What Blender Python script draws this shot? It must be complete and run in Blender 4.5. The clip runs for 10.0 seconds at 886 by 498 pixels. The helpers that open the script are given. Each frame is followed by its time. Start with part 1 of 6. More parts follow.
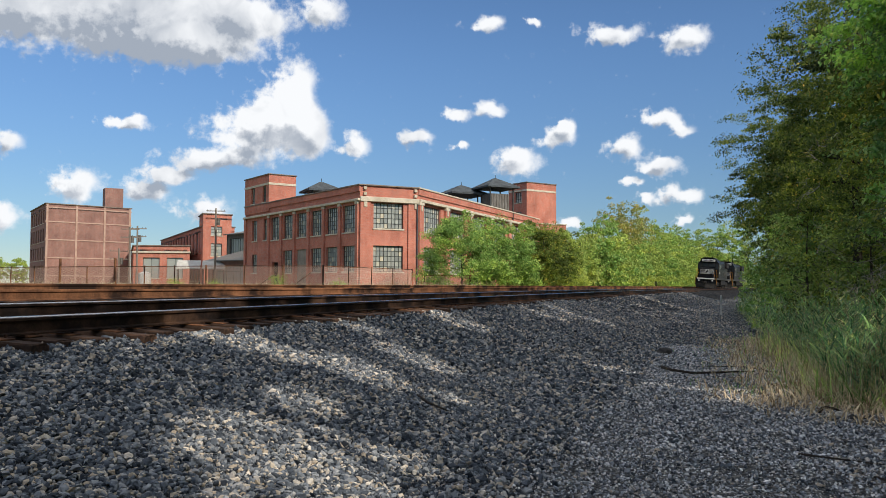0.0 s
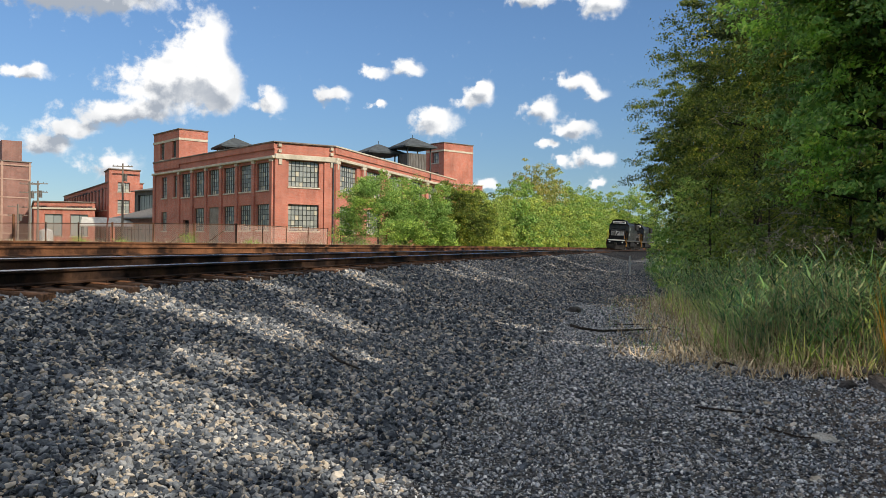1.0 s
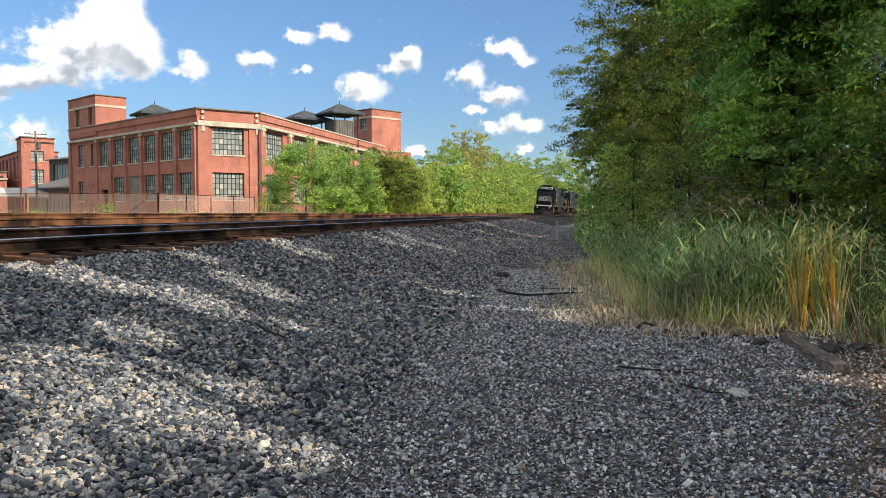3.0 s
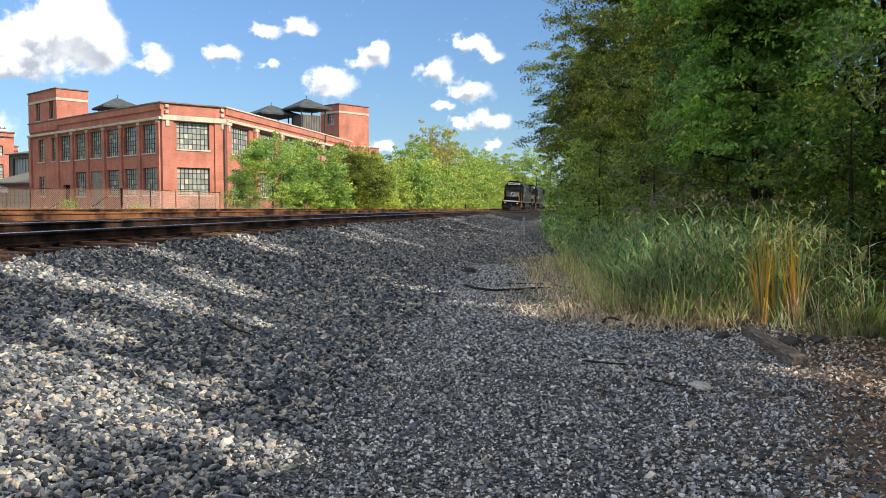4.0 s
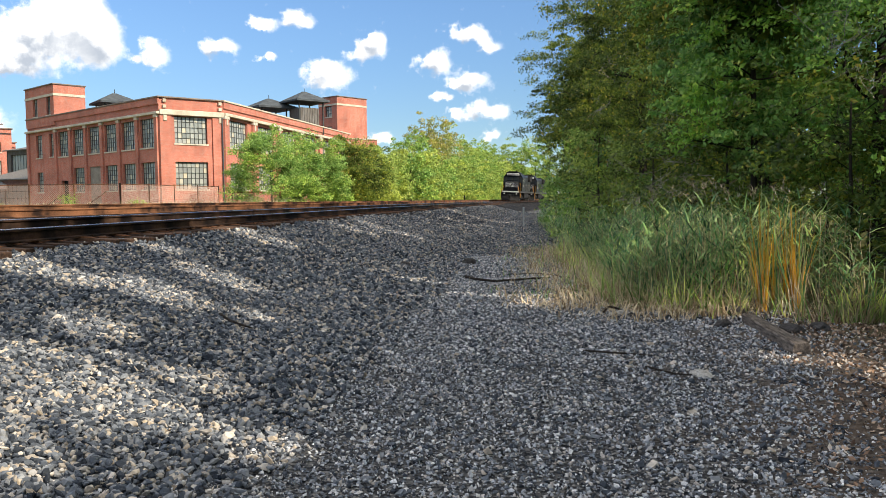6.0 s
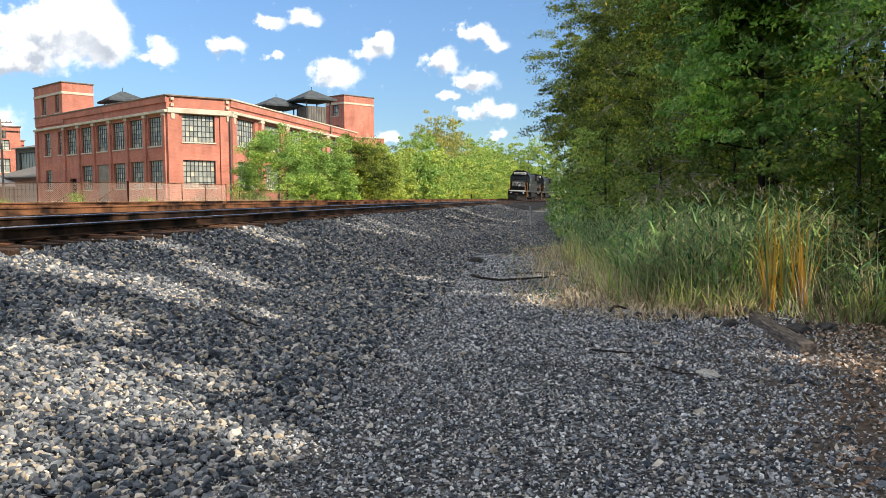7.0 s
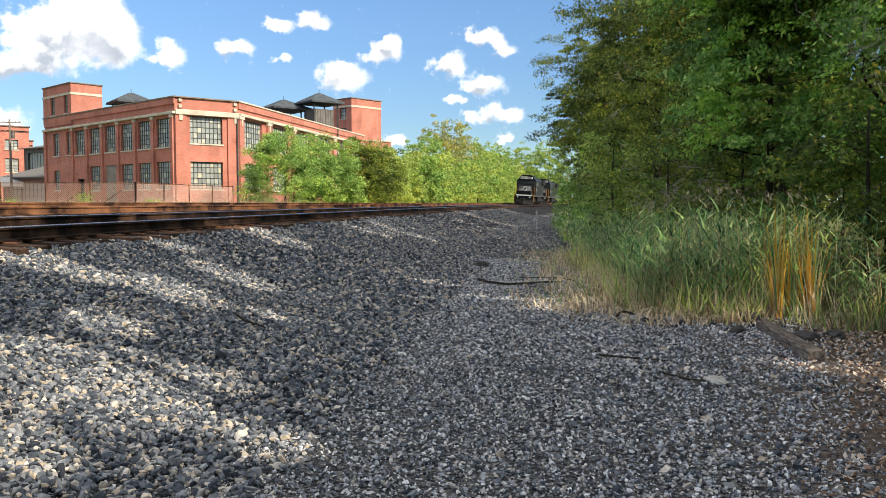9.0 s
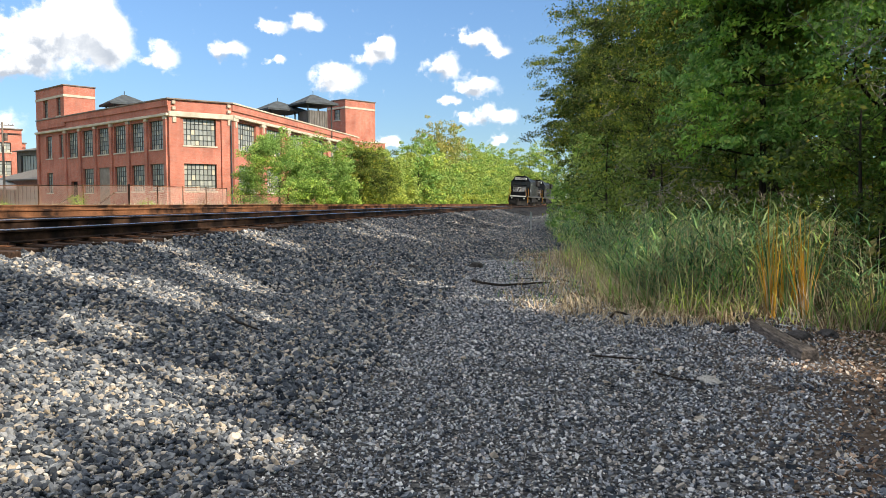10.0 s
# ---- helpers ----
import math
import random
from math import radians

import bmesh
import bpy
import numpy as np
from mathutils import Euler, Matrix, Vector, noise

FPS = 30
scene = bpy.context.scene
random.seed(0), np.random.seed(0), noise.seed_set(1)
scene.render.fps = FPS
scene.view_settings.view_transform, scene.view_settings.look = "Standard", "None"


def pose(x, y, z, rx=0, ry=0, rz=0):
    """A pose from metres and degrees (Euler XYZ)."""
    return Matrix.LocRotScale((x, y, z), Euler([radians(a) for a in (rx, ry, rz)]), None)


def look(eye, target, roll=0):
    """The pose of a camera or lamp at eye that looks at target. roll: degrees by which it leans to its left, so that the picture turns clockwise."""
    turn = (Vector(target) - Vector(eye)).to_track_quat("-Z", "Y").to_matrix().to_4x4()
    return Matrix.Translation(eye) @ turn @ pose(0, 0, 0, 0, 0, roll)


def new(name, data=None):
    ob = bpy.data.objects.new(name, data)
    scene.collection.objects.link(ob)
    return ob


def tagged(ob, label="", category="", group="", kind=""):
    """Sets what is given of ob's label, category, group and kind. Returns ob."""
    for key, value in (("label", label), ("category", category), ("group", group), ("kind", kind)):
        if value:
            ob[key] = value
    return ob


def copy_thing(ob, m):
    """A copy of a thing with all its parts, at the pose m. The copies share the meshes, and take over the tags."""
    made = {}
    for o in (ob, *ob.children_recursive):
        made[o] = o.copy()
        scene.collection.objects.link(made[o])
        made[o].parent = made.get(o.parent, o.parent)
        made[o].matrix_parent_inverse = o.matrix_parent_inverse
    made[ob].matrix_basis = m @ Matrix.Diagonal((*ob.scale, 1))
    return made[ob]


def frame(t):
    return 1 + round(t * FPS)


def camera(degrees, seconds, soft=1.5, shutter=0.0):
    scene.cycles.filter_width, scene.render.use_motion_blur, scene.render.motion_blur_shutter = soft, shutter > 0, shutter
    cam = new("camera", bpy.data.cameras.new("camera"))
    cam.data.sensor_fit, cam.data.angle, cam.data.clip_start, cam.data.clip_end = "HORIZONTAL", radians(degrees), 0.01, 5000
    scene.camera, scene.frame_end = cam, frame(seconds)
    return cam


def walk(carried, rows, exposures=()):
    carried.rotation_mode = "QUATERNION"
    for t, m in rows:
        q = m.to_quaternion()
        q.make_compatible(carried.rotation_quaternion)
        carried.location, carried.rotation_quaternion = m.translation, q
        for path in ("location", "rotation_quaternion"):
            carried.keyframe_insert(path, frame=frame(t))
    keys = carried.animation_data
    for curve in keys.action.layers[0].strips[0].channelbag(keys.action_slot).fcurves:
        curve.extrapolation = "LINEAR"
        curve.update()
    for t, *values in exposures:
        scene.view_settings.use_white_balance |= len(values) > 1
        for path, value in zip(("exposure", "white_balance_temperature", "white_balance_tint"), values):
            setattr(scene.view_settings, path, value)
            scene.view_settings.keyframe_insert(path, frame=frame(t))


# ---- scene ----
# ---------------------------------------------------------------- camera
PATH = [[0, -0.0871, -0.0486, 0.0263, 12.322, 2.534, -0.283],
        [0.5, -0.054, -0.0485, 0.016, 9.171, 1.039, -0.723],
        [1, -0.0469, -0.0315, 0.0149, 6.5, -0.216, -0.651],
        [1.5, -0.0315, -0.0385, 0.0116, 4.824, -1.174, -0.345],
        [2, -0.0251, -0.0306, 0.0056, 3.759, -1.903, -0.305],
        [3.5, 0.0029, -0.0286, 0.0121, 0.389, -2.622, 0.113],
        [4, 0.0149, -0.0198, 0.0074, -0.653, -2.805, 0.016],
        [4.5, 0.0155, -0.0097, 0.006, -1.011, -2.989, -0.06],
        [5, 0.0127, -0.0037, 0.0046, -1.119, -3.093, 0.096],
        [5.5, 0.0155, -0.0013, 0.0058, -1.012, -3.276, 0.512],
        [7, 0.0168, -0.0088, 0.0028, -0.236, -3.477, 0.528],
        [7.5, 0.0071, -0.0062, 0.0016, -0.056, -3.47, 0.329],
        [8, 0.0, -0.0062, -0.0028, 0.275, -3.391, 0.057],
        [8.5, 0.0025, -0.0068, 0.0014, 0.37, -3.253, 0.049],
        [9, 0.0001, -0.0035, -0.0025, 0.197, -3.212, -0.002],
        [9.5, 0.0, 0.0, -0.0, -0.0, -3.25, -0.0],
        [10, 0.0107, -0.0035, -0.001, -0.191, -3.13, 0.207]]
cam = camera(56.87, 10.0, soft=0.6)
walk(cam, [(r[0], pose(r[1], r[2], r[3] + 1.6, 90 + r[5], r[6], r[4])) for r in PATH],
     exposures=[(0.0, -0.3, 6200, 10), (1.0, -0.2, 6400, 10), (2.0, -0.05, 6400, 10), (3.5, 0.15, 6400, 10),
                (5.0, 0.3, 6500, 10), (10.0, 0.35, 6500, 10)])

# ---------------------------------------------------------------- sky, sun
SUN_AZ, SUN_EL = 122.0, 34.0          # degrees clockwise from +y, above the horizon
sun_dir = Vector((math.sin(radians(SUN_AZ)) * math.cos(radians(SUN_EL)),
                  math.cos(radians(SUN_AZ)) * math.cos(radians(SUN_EL)), math.sin(radians(SUN_EL))))
sun_data = bpy.data.lights.new("sun", "SUN")
sun_data.energy, sun_data.angle, sun_data.color = 5.0, radians(0.53), (1.0, 0.9, 0.75)
sun = new("sun", sun_data)
sun.matrix_world = look((0, 0, 60), Vector((0, 0, 60)) - sun_dir)


def nd(tree, kind, **kw):
    n = tree.nodes.new(kind)
    for k, v in kw.items():
        if k in ("operation", "blend_type", "data_type", "sky_type", "noise_dimensions", "gradient_type",
                 "feature", "interpolation_type", "vector_type", "clamp"):
            setattr(n, k, v)
    return n


# clouds: azimuth, elevation, half width, half height in degrees
TOWERING = [(-22.7, 13.6, 2.3, 2.9), (-23.8, 11.4, 3.5, 2.7), (-25.6, 10.2, 5.0, 2.2), (-21.8, 10.2, 2.3, 2.3)]
SHADED = [(-33.0, 17.2, 10.0, 3.2), (-41.0, 16.6, 8.0, 3.0), (-26.5, 17.6, 5.0, 2.2), (-33.0, 19.5, 9.0, 3.0), (-31.0, 15.4, 7.0, 1.5),
          (-28.0, 8.3, 5.0, 1.0), (-31.0, 7.4, 2.4, 0.7), (-33.6, 10.4, 2.2, 0.6)]
SMALL = [(-36.6, 6.4, 2.2, 1.6), (-32.4, 6.3, 2.6, 1.3), (-41.5, 4.0, 3.0, 1.2), (-28.5, 5.0, 2.6, 1.0), (-40.5, 8.6, 1.2, 1.0),
         (-18.5, 9.7, 1.6, 1.0), (-14.2, 10.3, 1.7, 0.9), (-9.0, 12.2, 1.9, 0.8), (-11.3, 11.7, 1.4, 0.6), (-7.2, 8.6, 2.5, 1.45),
         (-4.5, 10.1, 1.8, 0.9), (-3.7, 11.0, 0.9, 0.9), (0.2, 9.5, 2.0, 1.1), (2.6, 11.3, 2.2, 0.9), (4.0, 10.6, 1.3, 0.7), (2.6, 8.2, 2.4, 1.0),
         (3.9, 6.2, 2.2, 1.0), (0.7, 7.0, 1.2, 0.5), (1.6, 6.0, 1.0, 0.6), (-3.5, 4.4, 1.4, 0.7), (4.0, 4.4, 0.9, 0.5), (-18.0, 5.2, 1.6, 0.6)]
HIGH = [(-9.3, 17.9, 1.6, 0.8), (-0.5, 16.9, 3.2, 1.0), (4.4, 16.4, 2.4, 1.3), (-6.0, 18.0, 0.7, 0.4), (-21.0, 18.6, 2.4, 1.6), (-11.3, 9.6, 0.9, 0.4)]
BEYOND = [(20.0 + 47.0 * k, 12.0 + 4.0 * math.sin(2.3 * k), 8.0, 3.0) for k in range(1, 6)]


def cloud_group():
    g = bpy.data.node_groups.new("cloud_cover", "ShaderNodeTree")
    g.interface.new_socket("Vector", in_out="INPUT", socket_type="NodeSocketVector")
    g.interface.new_socket("Cover", in_out="OUTPUT", socket_type="NodeSocketFloat")
    g.interface.new_socket("Grey", in_out="OUTPUT", socket_type="NodeSocketFloat")
    gi, go = g.nodes.new("NodeGroupInput"), g.nodes.new("NodeGroupOutput")
    # uneven edges: the place is shifted by a turbulent noise at two sizes
    shift = nd(g, "ShaderNodeTexNoise")
    shift.inputs["Scale"].default_value, shift.inputs["Detail"].default_value = 0.55, 7.0
    shift.inputs["Roughness"].default_value = 0.55
    g.links.new(gi.outputs[0], shift.inputs["Vector"])
    sub = nd(g, "ShaderNodeVectorMath", operation="SUBTRACT")
    g.links.new(shift.outputs["Color"], sub.inputs[0])
    sub.inputs[1].default_value = (0.5, 0.5, 0.5)
    mul = nd(g, "ShaderNodeVectorMath", operation="MULTIPLY")
    g.links.new(sub.outputs[0], mul.inputs[0])
    mul.inputs[1].default_value = (2.4, 1.8, 0.0)
    add = nd(g, "ShaderNodeVectorMath", operation="ADD")
    g.links.new(gi.outputs[0], add.inputs[0])
    g.links.new(mul.outputs[0], add.inputs[1])
    def heap(blobs):
        total = None
        for az, el, w, h in blobs:
            mp = nd(g, "ShaderNodeMapping", vector_type="POINT")
            mp.inputs["Location"].default_value = (-az / (w * 1.25), -el / (h * 1.3), 0)
            mp.inputs["Scale"].default_value = (1 / (w * 1.25), 1 / (h * 1.3), 0)
            g.links.new(add.outputs[0], mp.inputs["Vector"])
            gr = nd(g, "ShaderNodeTexGradient", gradient_type="QUADRATIC_SPHERE")
            g.links.new(mp.outputs[0], gr.inputs["Vector"])
            if total is None:
                total = gr.outputs[1]
                continue
            m = nd(g, "ShaderNodeMath", operation="ADD")
            g.links.new(total, m.inputs[0])
            g.links.new(gr.outputs[1], m.inputs[1])
            total = m.outputs[0]
        return total

    grey = heap(SHADED)
    g.links.new(grey, go.inputs[1])
    white = heap(TOWERING + SMALL + HIGH + BEYOND)
    join = nd(g, "ShaderNodeMath", operation="ADD")
    g.links.new(grey, join.inputs[0])
    g.links.new(white, join.inputs[1])
    total = join.outputs[0]
    fine = nd(g, "ShaderNodeTexNoise")
    fine.inputs["Scale"].default_value, fine.inputs["Detail"].default_value = 1.1, 8.0
    fine.inputs["Roughness"].default_value = 0.58
    g.links.new(gi.outputs[0], fine.inputs["Vector"])
    m = nd(g, "ShaderNodeMath", operation="MULTIPLY_ADD")
    g.links.new(fine.outputs["Factor"] if "Factor" in fine.outputs else fine.outputs[0], m.inputs[0])
    m.inputs[1].default_value = 0.9
    m.inputs[2].default_value = -0.47
    # broken cumulus higher up, all round
    sep = nd(g, "ShaderNodeSeparateXYZ")
    g.links.new(gi.outputs[0], sep.inputs[0])
    high = nd(g, "ShaderNodeMapRange", interpolation_type="SMOOTHSTEP")
    high.inputs["From Min"].default_value, high.inputs["From Max"].default_value = 21.0, 30.0
    high.inputs["To Max"].default_value = 0.8
    g.links.new(sep.outputs[1], high.inputs["Value"])
    field = nd(g, "ShaderNodeTexNoise")
    field.inputs["Scale"].default_value, field.inputs["Detail"].default_value = 0.06, 3.0
    g.links.new(gi.outputs[0], field.inputs["Vector"])
    part_high = nd(g, "ShaderNodeMath", operation="MULTIPLY")
    g.links.new(high.outputs[0], part_high.inputs[0])
    g.links.new(field.outputs[0], part_high.inputs[1])
    both = nd(g, "ShaderNodeMath", operation="ADD")
    g.links.new(total, both.inputs[0])
    g.links.new(part_high.outputs[0], both.inputs[1])
    total = both.outputs[0]
    m2 = nd(g, "ShaderNodeMath", operation="ADD")
    g.links.new(total, m2.inputs[0])
    g.links.new(m.outputs[0], m2.inputs[1])
    g.links.new(m2.outputs[0], go.inputs[0])
    return g


def make_world():
    world = bpy.data.worlds.new("sky")
    scene.world = world
    world.use_nodes = True
    t = world.node_tree
    t.nodes.clear()
    out, bg = t.nodes.new("ShaderNodeOutputWorld"), t.nodes.new("ShaderNodeBackground")
    sky = nd(t, "ShaderNodeTexSky", sky_type="NISHITA")
    sky.sun_disc = False
    sky.sun_elevation, sky.sun_rotation = radians(SUN_EL), radians(SUN_AZ)
    sky.air_density, sky.dust_density, sky.ozone_density, sky.altitude = 1.0, 0.0, 3.0, 200
    co = nd(t, "ShaderNodeTexCoord")
    sep = nd(t, "ShaderNodeSeparateXYZ")
    t.links.new(co.outputs["Generated"], sep.inputs[0])
    az = nd(t, "ShaderNodeMath", operation="ARCTAN2")
    t.links.new(sep.outputs[0], az.inputs[0])
    t.links.new(sep.outputs[1], az.inputs[1])
    el = nd(t, "ShaderNodeMath", operation="ARCSINE")
    t.links.new(sep.outputs[2], el.inputs[0])
    comb = nd(t, "ShaderNodeCombineXYZ")
    t.links.new(az.outputs[0], comb.inputs[0])
    t.links.new(el.outputs[0], comb.inputs[1])
    deg = nd(t, "ShaderNodeVectorMath", operation="SCALE")
    t.links.new(comb.outputs[0], deg.inputs[0])
    deg.inputs["Scale"].default_value = 180 / math.pi
    group = cloud_group()
    here = t.nodes.new("ShaderNodeGroup")
    here.node_tree = group
    t.links.new(deg.outputs[0], here.inputs[0])
    up = nd(t, "ShaderNodeVectorMath", operation="ADD")
    t.links.new(deg.outputs[0], up.inputs[0])
    up.inputs[1].default_value = (0.4, 0.65, 0)
    above = t.nodes.new("ShaderNodeGroup")
    above.node_tree = group
    t.links.new(up.outputs[0], above.inputs[0])
    mask = nd(t, "ShaderNodeMapRange", interpolation_type="SMOOTHSTEP")
    mask.inputs["From Min"].default_value, mask.inputs["From Max"].default_value = 0.1, 0.48
    t.links.new(here.outputs[0], mask.inputs["Value"])
    down = nd(t, "ShaderNodeVectorMath", operation="ADD")
    t.links.new(deg.outputs[0], down.inputs[0])
    down.inputs[1].default_value = (-0.45, -1.0, 0)
    below = t.nodes.new("ShaderNodeGroup")
    below.node_tree = group
    t.links.new(down.outputs[0], below.inputs[0])
    base = nd(t, "ShaderNodeMath", operation="SUBTRACT")
    t.links.new(above.outputs[0], base.inputs[0])
    t.links.new(below.outputs[0], base.inputs[1])
    shade = nd(t, "ShaderNodeMapRange", interpolation_type="SMOOTHSTEP")
    shade.inputs["From Min"].default_value, shade.inputs["From Max"].default_value = 0.05, 0.85
    shade.inputs["To Min"].default_value, shade.inputs["To Max"].default_value = 0.0, 1.0
    t.links.new(base.outputs[0], shade.inputs["Value"])
    dull = nd(t, "ShaderNodeMath", operation="MULTIPLY_ADD")
    t.links.new(above.outputs[1], dull.inputs[0])
    dull.inputs[1].default_value = 0.55
    t.links.new(shade.outputs[0], dull.inputs[2])
    # billows: lighter and darker folds within each cloud
    fold = nd(t, "ShaderNodeTexNoise")
    fold.inputs["Scale"].default_value, fold.inputs["Detail"].default_value, fold.inputs["Distortion"].default_value = 0.42, 5.0, 0.6
    t.links.new(deg.outputs[0], fold.inputs["Vector"])
    billow = nd(t, "ShaderNodeMath", operation="MULTIPLY_ADD")
    t.links.new(fold.outputs[0], billow.inputs[0])
    billow.inputs[1].default_value, billow.inputs[2].default_value = 1.5, -0.8
    folded = nd(t, "ShaderNodeMath", operation="ADD")
    t.links.new(dull.outputs[0], folded.inputs[0])
    t.links.new(billow.outputs[0], folded.inputs[1])
    folded.use_clamp = True
    tone = nd(t, "ShaderNodeMix", data_type="RGBA")
    t.links.new(folded.outputs[0], tone.inputs["Factor"])
    tone.inputs[6].default_value = (10.0, 9.9, 9.7, 1)
    tone.inputs[7].default_value = (3.9, 4.3, 4.9, 1)
    mix = nd(t, "ShaderNodeMix", data_type="RGBA")
    t.links.new(mask.outputs[0], mix.inputs["Factor"])
    clear = nd(t, "ShaderNodeMix", data_type="RGBA", blend_type="MULTIPLY")
    clear.inputs["Factor"].default_value = 1.0
    t.links.new(sky.outputs[0], clear.inputs[6])
    clear.inputs[7].default_value = (0.84, 0.97, 1.1, 1)
    # clear dry air: little brightening towards the horizon
    rise = nd(t, "ShaderNodeMapRange", interpolation_type="SMOOTHSTEP")
    rise.inputs["From Min"].default_value, rise.inputs["From Max"].default_value = 0.0, 0.3
    rise.inputs["To Min"].default_value = 0.7
    t.links.new(sep.outputs[2], rise.inputs["Value"])
    air = nd(t, "ShaderNodeVectorMath", operation="SCALE")
    t.links.new(clear.outputs[2], air.inputs[0])
    t.links.new(rise.outputs[0], air.inputs["Scale"])
    t.links.new(air.outputs[0], mix.inputs[6])
    t.links.new(tone.outputs[2], mix.inputs[7])
    t.links.new(mix.outputs[2], bg.inputs["Color"])
    bg.inputs["Strength"].default_value = 0.12
    t.links.new(bg.outputs[0], out.inputs["Surface"])


make_world()


# ---------------------------------------------------------------- materials
def material(name, rough=0.8, metal=0.0, spec=0.5):
    m = bpy.data.materials.new(name)
    m.use_nodes = True
    t = m.node_tree
    b = t.nodes["Principled BSDF"]
    b.inputs["Roughness"].default_value = rough
    b.inputs["Metallic"].default_value = metal
    b.inputs["Specular IOR Level"].default_value = spec
    return m, t, b


def ramp(t, fac, stops):
    r = t.nodes.new("ShaderNodeValToRGB")
    while len(r.color_ramp.elements) < len(stops):
        r.color_ramp.elements.new(0.5)
    for e, (p, c) in zip(r.color_ramp.elements, stops):
        e.position, e.color = p, (*c, 1)
    t.links.new(fac, r.inputs[0])
    return r.outputs[0]


def noise_tex(t, scale, detail=4.0, rough=0.55, coord="Object", stretch=None):
    co = t.nodes.new("ShaderNodeTexCoord")
    n = t.nodes.new("ShaderNodeTexNoise")
    n.inputs["Scale"].default_value, n.inputs["Detail"].default_value = scale, detail
    n.inputs["Roughness"].default_value = rough
    if stretch:
        mp = t.nodes.new("ShaderNodeMapping")
        mp.inputs["Scale"].default_value = stretch
        t.links.new(co.outputs[coord], mp.inputs["Vector"])
        t.links.new(mp.outputs[0], n.inputs["Vector"])
    else:
        t.links.new(co.outputs[coord], n.inputs["Vector"])
    return n.outputs[0]


def mixed(t, fac, a, b, blend="MIX"):
    m = t.nodes.new("ShaderNodeMix")
    m.data_type, m.blend_type = "RGBA", blend
    for sock, v in ((m.inputs["Factor"], fac), (m.inputs[6], a), (m.inputs[7], b)):
        if isinstance(v, (float, int)):
            sock.default_value = v
        elif isinstance(v, tuple):
            sock.default_value = (*v, 1)
        else:
            t.links.new(v, sock)
    return m.outputs[2]


def bump(t, b, height, strength, distance=0.02):
    n = t.nodes.new("ShaderNodeBump")
    n.inputs["Strength"].default_value, n.inputs["Distance"].default_value = strength, distance
    t.links.new(height, n.inputs["Height"])
    t.links.new(n.outputs[0], b.inputs["Normal"])


def worn(name, base, dark, scale=3.0, rough=0.7, metal=0.0, grain=40.0, relief=0.15, lo=0.35, hi=0.7, stretch=None, spec=0.15):
    """A surface with large stains and fine grain between two colours."""
    m, t, b = material(name, rough, metal, spec)
    big = noise_tex(t, scale, 5.0, 0.6, stretch=stretch)
    col = ramp(t, big, [(lo, dark), (hi, base)])
    fine = noise_tex(t, grain, 3.0)
    grainy = ramp(t, fine, [(0.3, (0.72, 0.72, 0.72)), (0.7, (1.15, 1.15, 1.15))])
    t.links.new(mixed(t, 1.0, col, grainy, "MULTIPLY"), b.inputs["Base Color"])
    bump(t, b, fine, relief, 0.01)
    return m


def islands(name, stops, rough=0.85, spec=0.08, grain=None, trans=0.0, patch=None, deep=0.38):
    """Loose pieces in one mesh, each with a tone of its own."""
    m, t, b = material(name, rough, 0.0, spec)
    g = t.nodes.new("ShaderNodeNewGeometry")
    col = ramp(t, g.outputs["Random Per Island"], stops)
    if grain:
        fine = noise_tex(t, grain, 3.0)
        col = mixed(t, 1.0, col, ramp(t, fine, [(0.3, (0.7, 0.7, 0.7)), (0.7, (1.2, 1.2, 1.2))]), "MULTIPLY")
    # broad patches: uneven leaf tone, with light and shade of boughs painted in
    if patch:
        col = mixed(t, 1.0, col, ramp(t, noise_tex(t, patch, 4.0, 0.6), [(0.34, (deep, deep * 1.1, deep * 1.1)), (0.5, (1.0, 1.0, 1.0)), (0.66, (2.4 - deep, 2.05 - deep * 0.8, 1.3 - deep * 0.3))]), "MULTIPLY")
    t.links.new(col, b.inputs["Base Color"])
    if trans:
        tr = t.nodes.new("ShaderNodeBsdfTranslucent")
        t.links.new(col, tr.inputs["Color"])
        mx = t.nodes.new("ShaderNodeMixShader")
        mx.inputs[0].default_value = trans
        t.links.new(b.outputs[0], mx.inputs[1])
        t.links.new(tr.outputs[0], mx.inputs[2])
        t.links.new(mx.outputs[0], t.nodes["Material Output"].inputs["Surface"])
    return m


